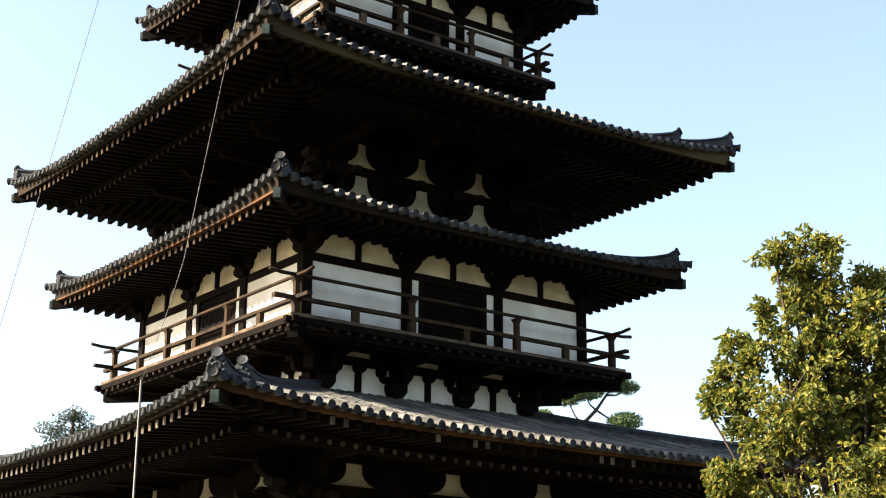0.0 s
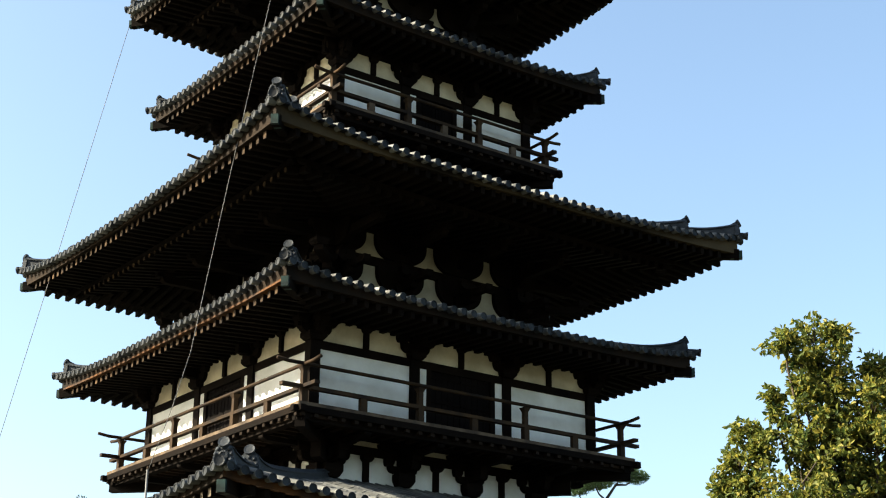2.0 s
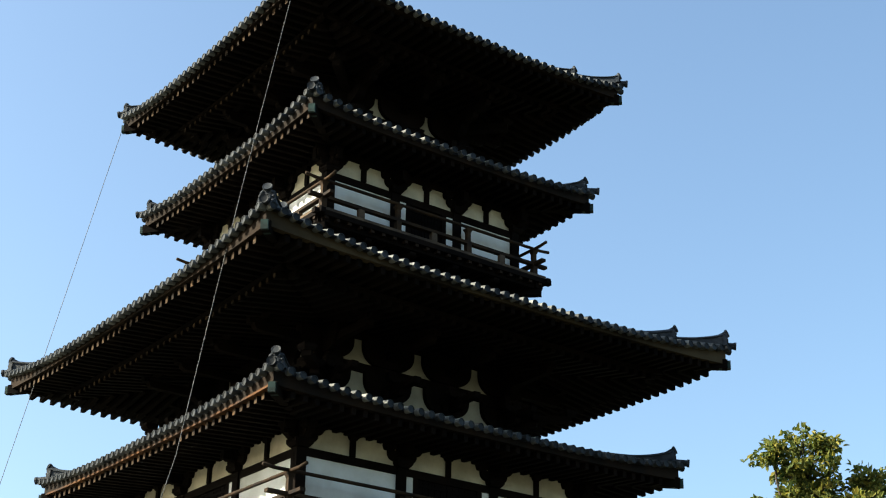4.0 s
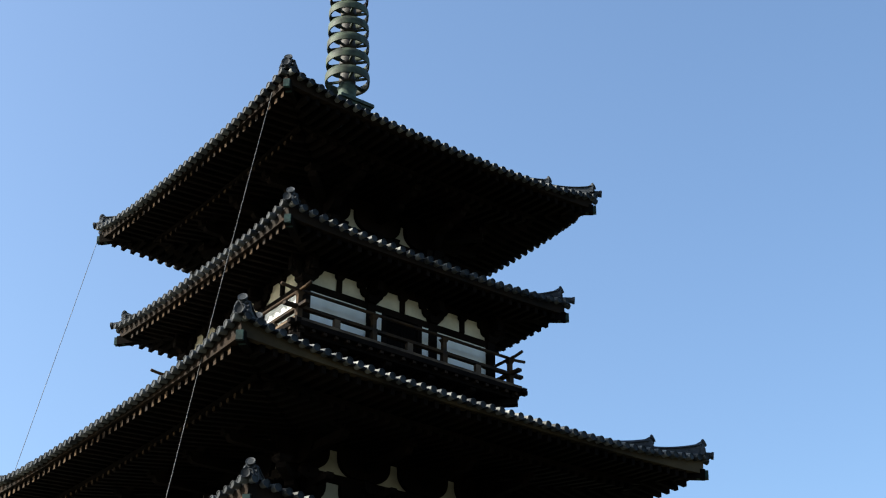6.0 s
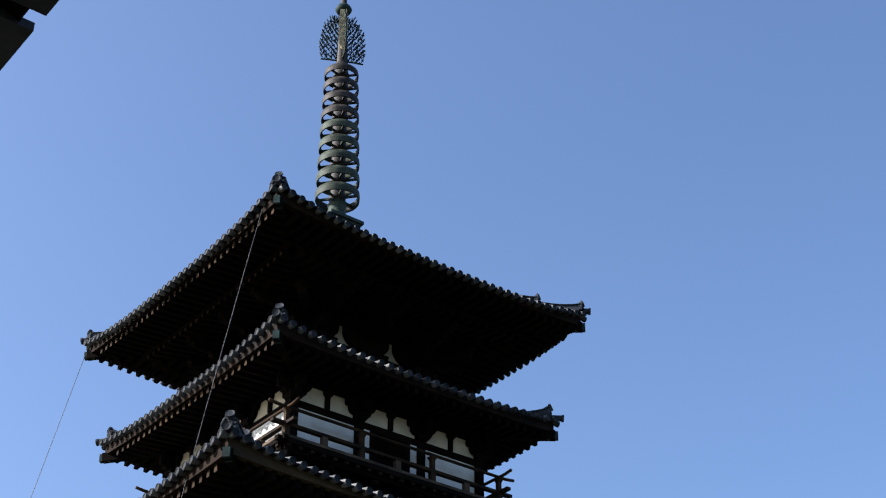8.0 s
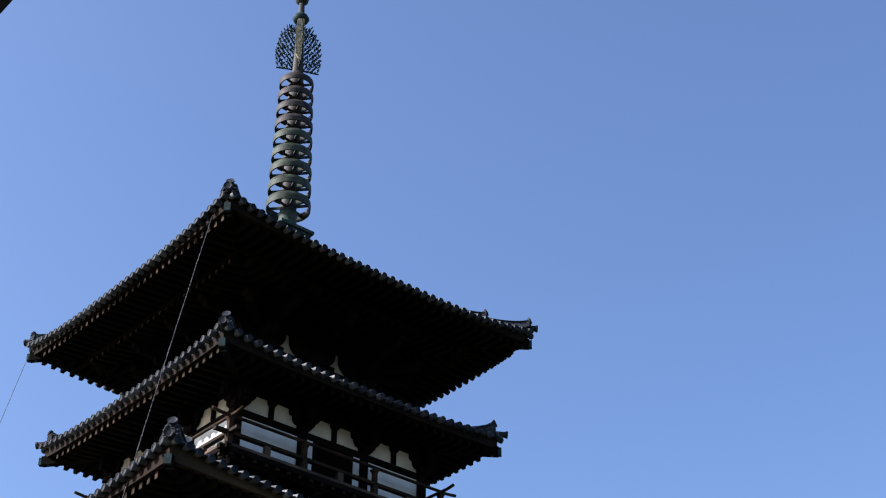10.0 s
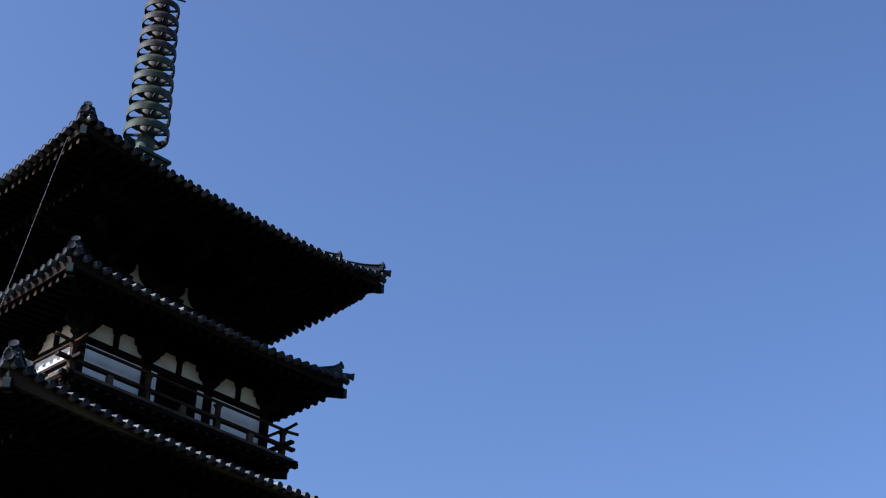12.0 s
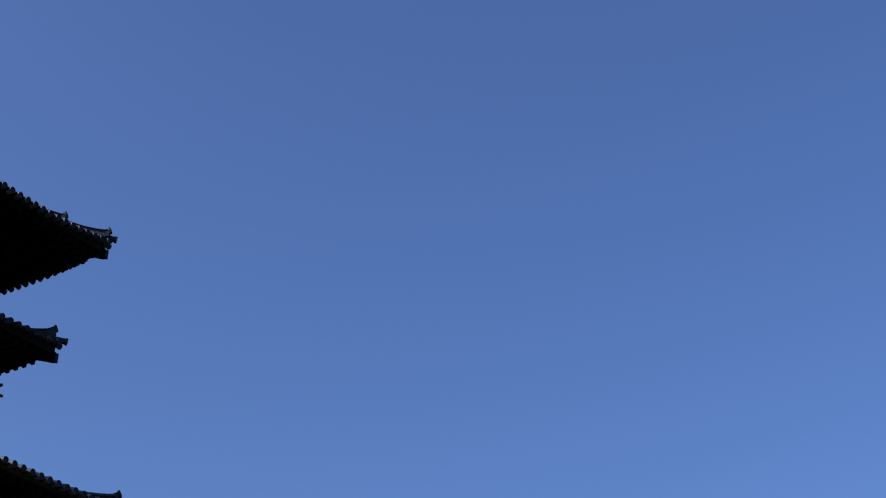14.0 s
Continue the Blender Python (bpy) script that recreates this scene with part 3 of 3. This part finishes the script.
            part("corner_arm", Shape().beam((-w, -w, (za + zb2) / 2), (-w - d, -w - d, (za + zb2) / 2), 0.2, zb2 - za), WOOD, under, "", quarter(k))
    return deck


def eave_brackets(c, bays, z0, z1, z2, z3, z4, steps, name, gap=0.13):
    """Three-stepped brackets between the core wall and a main roof: plaster rows between posts, arms stepping out, beams on them."""
    bay = 2 * c / bays
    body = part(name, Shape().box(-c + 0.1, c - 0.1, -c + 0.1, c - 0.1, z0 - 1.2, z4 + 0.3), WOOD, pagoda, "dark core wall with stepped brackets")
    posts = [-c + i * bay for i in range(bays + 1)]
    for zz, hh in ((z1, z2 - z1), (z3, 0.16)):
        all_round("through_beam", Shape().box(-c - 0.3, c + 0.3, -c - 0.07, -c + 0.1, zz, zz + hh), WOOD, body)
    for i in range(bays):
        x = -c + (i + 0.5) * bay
        all_round("plaster_field", Shape().box(x - bay / 2 + 0.05, x + bay / 2 - 0.05, -c - 0.01, -c + 0.12, z0, z1), CORE_PLASTER, body, "plaster between brackets, coloured dim for the eave shade")
        all_round("upper_plaster_field", Shape().box(x - bay / 2 + 0.05, x + bay / 2 - 0.05, -c - 0.01, -c + 0.12, z2, z3), CORE_PLASTER, body, "plaster between brackets, coloured dim for the eave shade")
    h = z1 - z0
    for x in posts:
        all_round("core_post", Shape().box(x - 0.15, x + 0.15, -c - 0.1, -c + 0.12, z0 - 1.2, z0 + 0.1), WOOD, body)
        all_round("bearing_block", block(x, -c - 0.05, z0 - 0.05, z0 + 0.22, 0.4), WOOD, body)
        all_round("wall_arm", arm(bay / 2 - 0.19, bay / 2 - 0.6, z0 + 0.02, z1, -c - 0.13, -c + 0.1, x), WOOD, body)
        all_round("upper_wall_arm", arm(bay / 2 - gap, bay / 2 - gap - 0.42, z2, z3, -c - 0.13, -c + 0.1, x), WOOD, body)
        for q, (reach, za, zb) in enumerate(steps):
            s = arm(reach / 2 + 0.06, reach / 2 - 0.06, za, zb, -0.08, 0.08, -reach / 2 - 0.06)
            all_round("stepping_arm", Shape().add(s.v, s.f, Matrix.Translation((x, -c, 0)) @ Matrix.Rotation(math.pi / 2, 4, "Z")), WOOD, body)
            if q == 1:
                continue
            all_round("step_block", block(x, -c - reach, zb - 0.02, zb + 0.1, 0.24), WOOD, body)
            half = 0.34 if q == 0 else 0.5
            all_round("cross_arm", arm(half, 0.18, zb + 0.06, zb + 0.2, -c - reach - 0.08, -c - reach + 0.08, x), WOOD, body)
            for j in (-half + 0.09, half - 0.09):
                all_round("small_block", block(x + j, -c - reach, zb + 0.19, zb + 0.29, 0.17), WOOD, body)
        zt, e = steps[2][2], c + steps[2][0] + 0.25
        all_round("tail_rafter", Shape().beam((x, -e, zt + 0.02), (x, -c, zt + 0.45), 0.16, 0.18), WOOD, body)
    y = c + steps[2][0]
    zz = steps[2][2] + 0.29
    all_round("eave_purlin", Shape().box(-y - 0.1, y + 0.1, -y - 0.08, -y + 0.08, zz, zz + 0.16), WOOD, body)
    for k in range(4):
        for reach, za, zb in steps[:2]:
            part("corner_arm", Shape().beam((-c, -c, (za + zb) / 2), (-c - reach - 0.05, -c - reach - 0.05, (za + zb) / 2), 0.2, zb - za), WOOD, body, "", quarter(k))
            part("corner_block", block(-c - reach, -c - reach, zb - 0.02, zb + 0.12, 0.3), WOOD, body, "", quarter(k))
    return body


# storeys from the ground up; the ground storey is closed with plain walls
part("plinth", Shape().box(-6.4, 6.4, -6.4, 6.4, 0, 0.9), STONE, pagoda, "low grey granite plinth")
part("ground_storey", Shape().box(-3.6, 3.6, -3.6, 3.6, 0.9, 5.0), WOOD, pagoda, "plain dark ground storey")
eave_brackets(3.6, 3, 4.75, 5.18, 5.42, 5.86, 5.7, [(0.62, 4.85, 5.0), (1.24, 4.98, 5.12), (1.86, 5.72, 5.86)], "lower_bracket_tier", 0.22)
balcony(4.31, 8.42, 4.08, 8.83, 9.28, 4.68, 2.4, 3.6, 7.52, 2.72, 1.76, "lower_balcony")
pent_storey(2.4, 8.42, 9.79, 10.42, "lower_pent_storey")
eave_brackets(2.4, 3, 11.72, 12.28, 12.48, 13.02, 12.85, [(0.55, 11.77, 11.95), (1.1, 11.88, 12.02), (1.65, 12.64, 12.82)], "middle_bracket_tier")
balcony(3.2, 15.43, 2.98, 15.83, 16.23, 3.45, 1.76, 2.62, 14.5, 1.9, 1.2, "upper_balcony", SILL)
pent_storey(1.76, 15.43, 16.5, 17.1, "upper_pent_storey")
eave_brackets(1.5, 2, 18.6, 19.05, 19.2, 19.72, 19.85, [(0.5, 18.5, 18.68), (1.0, 19.5, 19.68), (1.5, 19.62, 19.8)], "top_bracket_tier", 0.08)

# ---- finial ----
finial = part("finial", Shape().tube([(0, 0, 23.3), (0, 0, 29.4), (0, 0, 32.6)], [0.19, 0.17, 0.06], 16), SLEEVE, pagoda, "green-brown bronze finial with nine rings", None, True)
part("finial_base", Shape().box(-0.42, 0.42, -0.42, 0.42, 22.6, 23.62).box(-0.47, 0.47, -0.47, 0.47, 23.62, 23.7).box(-0.53, 0.53, -0.53, 0.53, 23.7, 23.79).box(-0.46, 0.46, -0.46, 0.46, 23.79, 23.85), ROBAN, finial, "square green bronze base")
part("inverted_bowl", Shape().lathe([(0.33, 23.85), (0.33, 23.9), (0.29, 24.0), (0.25, 24.1), (0.24, 24.3), (0.27, 24.36), (0.22, 24.42), (0.22, 24.5)], 24), ROBAN, finial, "", None, True)
for i in range(9):
    z = 24.52 + i * 0.562 - 0.004 * i * i
    r = 0.60 - 0.0145 * i
    hb = 0.245 - 0.006 * i
    ring = Shape().lathe([(r, z), (r + 0.01, z + hb * 0.5), (r, z + hb), (r - 0.035, z + hb), (r - 0.03, z + hb * 0.5), (r - 0.035, z), (r, z)], 40)
    ring.f = ring.f[:-2]
    metal = BRONZE if i < 5 else BROWN_BRONZE
    part("ring", ring, metal, finial, "broad green bronze ring" if i < 5 else "broad brown bronze ring", None, True)
    part("sleeve", Shape().lathe([(0.2, z - 0.02), (0.23, z + 0.02), (0.23, z + hb * 0.7), (0.195, z + hb), (0.195, z + 0.52)], 16), SLEEVE, finial, "", None, True)
    for k in range(6):
        m = Matrix.Rotation(k * math.pi / 3 + 0.2, 4, "Z")
        part("spoke", Shape().box(0.1, r - 0.02, -0.028, 0.028, z + hb * 0.3, z + hb * 0.55), metal, finial, "", m)
# four openwork flame plates
rng = random.Random(5)
for k in range(4):
    plate = Shape()
    h0, h1 = 29.42, 31.02
    def edge_at(t):
        return 0.67 * math.sqrt(max(0.05, 1 - max(0, (t - 0.3) / 0.72) ** 2.4)) - (0.03 if t < 0.1 else 0)
    rows, cols = 17, 8
    for a in range(rows):
        for b in range(cols):
            t = a / rows
            w = edge_at(t)
            x, z = 0.08 + (w - 0.08) * b / cols, h0 + (h1 - h0) * t + 0.05 * b / cols
            x2 = x + (w - 0.08) / cols * rng.uniform(0.7, 1.15)
            z2 = z + rng.uniform(0.04, 0.17) * (1 if (a + b) % 2 else -0.35)
            xm, zm = (x + x2) / 2, (z + z2) / 2 + rng.uniform(-0.03, 0.03)
            plate.beam((x, 0, z), (xm, 0, zm), 0.03, 0.03).beam((xm, 0, zm), (x2, 0, z2), 0.03, 0.026)
            if rng.random() < 0.55:
                plate.beam((xm, 0, zm), (xm + rng.uniform(-0.02, 0.06), 0, zm + rng.uniform(0.08, 0.15)), 0.03, 0.026)
    plate.beam((0.1, 0, h0), (0.62, 0, h0 - 0.02), 0.03, 0.035)
    part("flame_plate", plate, BRONZE, finial, "openwork bronze flame plate", Matrix.Rotation(k * math.pi / 2 - math.radians(25), 4, "Z"))
part("flame_spine", Shape().slab([(-0.1, 29.9), (0.0, 29.7), (0.1, 29.95), (0.13, 30.6), (0.1, 31.2), (-0.1, 31.2), (-0.13, 30.6)], -0.03, 0.03), GOLD, finial, "pale gilt flame edge", Matrix.Rotation(-math.radians(33), 4, "Z") @ Matrix.Translation((0, -0.2, 0)))
part("dragon_wheel", Shape().lathe([(0.08, 31.22), (0.2, 31.27), (0.25, 31.37), (0.2, 31.47), (0.08, 31.52)], 20), VERDIGRIS, finial, "green bronze globe", None, True)
part("sacred_jewel", Shape().lathe([(0.07, 31.95), (0.18, 32.05), (0.21, 32.18), (0.14, 32.34), (0.02, 32.55)], 20), BRONZE, finial, "", None, True)
# the finial leans a little
lean = Matrix.Rotation(radians(0.75), 4, Vector((-0.55, -0.83, 0)))
finial.matrix_basis = Matrix.Translation((0, 0, 23.6)) @ lean @ Matrix.Translation((0, 0, -23.6))

# ---- lightning wires ----
def cable(points, r, name, label, mat=WIRE):
    ob = new(name, Shape().tube(points, [r] * len(points), 6).mesh(name, mat, True))
    return tagged(ob, label, "cable")


def slack(a, b, sag, n=10, aside=(0, 0, 0)):
    a, b = Vector(a), Vector(b)
    return [a.lerp(b, i / n) + (Vector(aside) - Vector((0, 0, sag))) * 4 * (i / n) * (1 - i / n) for i in range(n + 1)]


cable(slack((-4.55, -3.95, 20.25), (-6.93, -4.99, 8.85), 0.0, 8, (-0.04, -0.02, 0)) + [(-7.28, -5.13, 7.75), (-7.75, -5.34, 6.52)], 0.006, "lightning_wire", "thin grey steel wire hanging from the top roof's corner")
cable(slack((-4.6, 4.5, 20.15), (-8.4, 5.4, 0.0), 0.1), 0.007, "lightning_wire", "thin grey steel wire hanging from the far roof corner")
conduit = cable([(-7.75, -5.34, 6.57), (-7.75, -5.33, 3.5), (-7.75, -5.33, 0.0)], 0.019, "wire_conduit", "pale metal conduit standing beside the lower roof's eave", CONDUIT)

# ---- roofed corridor over the viewer ----
corridor = new("corridor")
tagged(corridor, "long tiled corridor roof on timber posts", "corridor")
EDGE, EAVE_Z = -17.295, 4.4
slope = 0.42
for sgn, nm in ((1, "near_slope"), (-1, "far_slope")):
    mid = EDGE - 2.6
    x0 = EDGE + 0.055 if sgn > 0 else 2 * mid - EDGE
    s = Shape().add([(x0, -46, EAVE_Z), (x0, -12, EAVE_Z), (mid, -12, EAVE_Z + 2.6 * slope), (mid, -46, EAVE_Z + 2.6 * slope), (x0, -46, EAVE_Z + 0.1), (x0, -12, EAVE_Z + 0.1), (mid, -12, EAVE_Z + 2.6 * slope + 0.1), (mid, -46, EAVE_Z + 2.6 * slope + 0.1)], [(3, 2, 1, 0), (4, 5, 6, 7), (0, 1, 5, 4), (1, 2, 6, 5), (2, 3, 7, 6), (3, 0, 4, 7)])
    part(nm, s, WOOD, corridor)
eave_tile = Shape().slab([(-0.14, -0.03), (0.14, -0.03), (0.14, 0.0), (0.05, 0.01), (-0.14, 0.0)], -0.1, 0.045).mesh("eave_tile", TILE)
for i in range(-30, 28):
    part("eave_tile", eave_tile, TILE, corridor, "", Matrix.Translation((EDGE, -24.63 + 0.36 * i, EAVE_Z + 0.02)) @ Matrix.Rotation(math.pi / 2, 4, "Z"))
for y in (-44, -40, -36, -32, -25.2, -21, -17, -13.5):
    for x in (-18.1, -21.6):
        part("post", Shape().lathe([(0.2, 0.0), (0.2, 0.12), (0.14, 0.13), (0.15, 2.0), (0.13, EAVE_Z + 0.3)], 16, Matrix.Translation((x, y, 0))), WOOD, corridor, "", None, True)
for x in (-18.1, -21.6):
    part("beam", Shape().box(x - 0.1, x + 0.1, -45.5, -12.5, EAVE_Z + 0.1, EAVE_Z + 0.36), WOOD, corridor)


# ---- trees ----
def leaf_at(s, p, d, up, length, width):
    """One leaf, folded along its middle rib."""
    side = d.cross(up)
    side = side.normalized() if side.length > 1e-4 else Vector((1, 0, 0))
    n = side.cross(d).normalized()
    tip = p + d * length - n * length * 0.15
    q = [p + d * length * t + side * width * w + n * width * abs(w) * 0.35 for t, w in ((0.3, 0.46), (0.62, 0.42), (0.3, -0.46), (0.62, -0.42))]
    k = len(s.v)
    s.v += [tuple(v) for v in (p, q[0], q[1], tip, q[3], q[2])]
    s.f += [(k, k + 1, k + 2, k + 3), (k, k + 3, k + 4, k + 5)]


def unit(r):
    while True:
        v = Vector((r.uniform(-1, 1), r.uniform(-1, 1), r.uniform(-1, 1)))
        if 0.05 < v.length < 1:
            return v.normalized()


def broadleaf_tree(base, right, lobes, seed, leaf_count, leaf_size):
    """A round-headed tree: trunk, limbs that reach into each lobe of the crown, twigs, and leaves that hang along the twigs."""
    r = random.Random(seed)
    tree = new("autumn_tree")
    tree.location = base
    tagged(tree, "bushy broadleaf tree with yellow-green autumn leaves", "tree")
    ahead = Vector((-right.y, right.x, 0))
    fork = Vector((0.55, 0, 1.9)).x * right + Vector((0, 0, 1.9))
    wood, crown = Shape(), Shape()
    start = right * 0.6
    part("trunk", Shape().tube([start, start + Vector((0.03, 0.02, 1.0)), fork], [0.16, 0.13, 0.11], 12), BARK, tree, "", None, True)
    total = sum(rx * rz for _, _, _, rx, rz in lobes)
    for lx, ly, lz, rx, rz in lobes:
        c = right * lx + ahead * ly + Vector((0, 0, lz))
        low = c - Vector((0, 0, rz * 0.9))
        knee = fork.lerp(low, 0.5) + Vector((0, 0, -0.1))
        top = c + Vector((0, 0, rz * 0.85))
        part("limb", Shape().tube([fork, knee, low, c, top], [0.024, 0.016, 0.012, 0.008, 0.003], 6), BARK, tree, "", None, True)
        twigs = int(70 * rx * rz / 0.25)
        for _ in range(max(10, twigs)):
            u = unit(r) * (r.random() ** 0.45) * (1.32 if r.random() < 0.16 else 1.0)
            end = c + right * (u.x * rx) + ahead * (u.y * rx) + Vector((0, 0, u.z * rz))
            root = low.lerp(top, min(0.95, max(0.0, (end.z - low.z) / (2 * rz) - 0.15)))
            bend = root.lerp(end, 0.55) + Vector((0, 0, 0.05))
            wood.tube([root, bend, end], [0.008, 0.006, 0.002], 4)
            for q in range(int(leaf_count / total * 0.25 / 70)):
                f = r.uniform(0.45, 1.08)
                p = bend.lerp(end, (f - 0.45) / 0.55) + unit(r) * 0.06
                d = (unit(r) * 0.9 + (end - root).normalized() * 0.5 + Vector((0, 0, -0.35))).normalized()
                L = leaf_size * r.uniform(0.7, 1.2)
                leaf_at(crown, p, d, (Vector((-0.2, 0, 0.9)) + unit(r) * 1.15).normalized(), L, L * 0.56)
    tagged(part("twig", wood, BARK, tree, "", None, True), kind="stuff")
    tagged(part("crown", crown, LEAF, tree, "yellow-green and ochre leaves"), kind="stuff")
    return tree


RIGHT = Vector((0.649, -0.761, 0))
# lobes: right of the base, beyond it, height, half-width, half-height
LOBES = [(0.0, 0.0, 5.7, 0.2, 0.22), (0.28, 0.1, 5.58, 0.33, 0.42), (0.5, 0.0, 5.71, 0.18, 0.24), (0.14, 0.0, 5.36, 0.14, 0.2), (0.45, 0.0, 4.9, 0.3, 0.25), (0.34, 0.0, 5.22, 0.28, 0.28), (-0.13, 0.0, 5.1, 0.07, 0.24), (-0.34, -0.1, 4.76, 0.28, 0.28),
         (-0.52, 0.0, 4.52, 0.16, 0.28), (-0.36, 0.1, 4.22, 0.3, 0.32), (-0.7, 0.0, 4.3, 0.06, 0.16), (-0.5, 0.0, 3.58, 0.27, 0.25), (-0.68, 0.0, 3.5, 0.09, 0.2), (0.88, 0.1, 5.32, 0.26, 0.4), (0.76, -0.1, 4.95, 0.36, 0.4),
         (0.2, 0.0, 4.72, 0.4, 0.38), (0.55, 0.2, 4.4, 0.5, 0.6), (0.05, -0.3, 4.0, 0.6, 0.5), (1.15, 0.0, 4.5, 0.5, 0.8), (-0.15, 0.4, 3.2, 0.65, 0.5), (0.7, 0.8, 4.0, 0.6, 0.8), (1.5, 0.4, 4.9, 0.5, 0.7), (0.8, -0.6, 3.2, 0.7, 0.6), (1.6, -0.3, 3.6, 0.6, 0.9)]
broadleaf_tree((-7.23, -18.6, 0), RIGHT, LOBES, 11, 42000, 0.072)


def conifer(base, name, label, mat, masses, trunk, seed, needle, count):
    """A far evergreen: bent trunk and boughs, each bough ending in a flat mass of needle tufts."""
    r = random.Random(seed)
    tree = new(name)
    tree.location = base
    tagged(tree, label, "tree")
    wood, green = Shape(), Shape()
    wood.tube(trunk, [0.15 - 0.1 * i / (len(trunk) - 1) for i in range(len(trunk))], 8)
    part("trunk", wood, BARK, tree, "", None, True)
    for x, y, z, rx, rz in masses:
        c = Vector((x, y, z))
        near = min(trunk, key=lambda p: (Vector(p) - c + Vector((0, 0, 0.8))).length)
        part("bough", Shape().tube([near, Vector(near).lerp(c, 0.5) + Vector((0, 0, -0.15)), c], [0.05, 0.035, 0.015], 6), BARK, tree, "", None, True)
        for _ in range(int(count * rx * rx)):
            u = unit(r) * r.random() ** 0.4
            p = c + Vector((u.x * rx, u.y * rx, u.z * rz))
            for _ in range(3):
                d = (unit(r) + Vector((0, 0, 0.5))).normalized()
                leaf_at(green, p, d, unit(r), needle * r.uniform(0.7, 1.3), needle * 0.35)
    tagged(part("crown", green, mat, tree, "dark green needle tufts"), kind="stuff")
    return tree


PINE_D = 60.0
conifer((EYE[0] + 0.672 * PINE_D, EYE[1] + 0.740 * PINE_D, 0), "pine_tree", "tall pine with flat tiers of needles behind the pagoda", PINE,
        [(-0.2, 0.3, 13.35, 0.9, 0.36), (0.6, -0.4, 13.65, 0.8, 0.34), (1.15, -0.8, 13.5, 0.55, 0.28), (-0.8, 0.6, 13.0, 0.55, 0.26), (1.0, -0.8, 12.1, 0.75, 0.36), (-1.5, 1.3, 12.4, 0.4, 0.2)],
        [(0.1, 0, 0), (-0.1, 0.1, 5), (-0.3, 0.3, 9), (-0.6, 0.5, 11.3), (-0.3, 0.3, 12.0), (0.2, 0.0, 12.6), (0.5, -0.3, 13.2)], 3, 0.11, 1500)
CEDAR_D = 70.0
conifer((EYE[0] + 0.382 * CEDAR_D, EYE[1] + 0.924 * CEDAR_D, 0), "cedar_tree", "far dark evergreen treetop behind the lower roof", CEDAR,
        [(0.0, 0.0, 13.8, 0.55, 0.35), (0.35, 0, 13.6, 0.7, 0.3), (-0.45, 0, 13.5, 0.6, 0.3), (-1.0, 0, 13.0, 0.8, 0.3), (0.7, 0, 13.1, 0.9, 0.3), (0.0, 0.0, 12.6, 1.4, 0.4), (-0.3, 0, 11.9, 1.8, 0.5), (0.2, 0, 11.0, 2.0, 0.6)],
        [(0, 0, 0), (0.05, 0, 7), (0.0, 0, 12), (0.02, 0, 14)], 4, 0.12, 300)
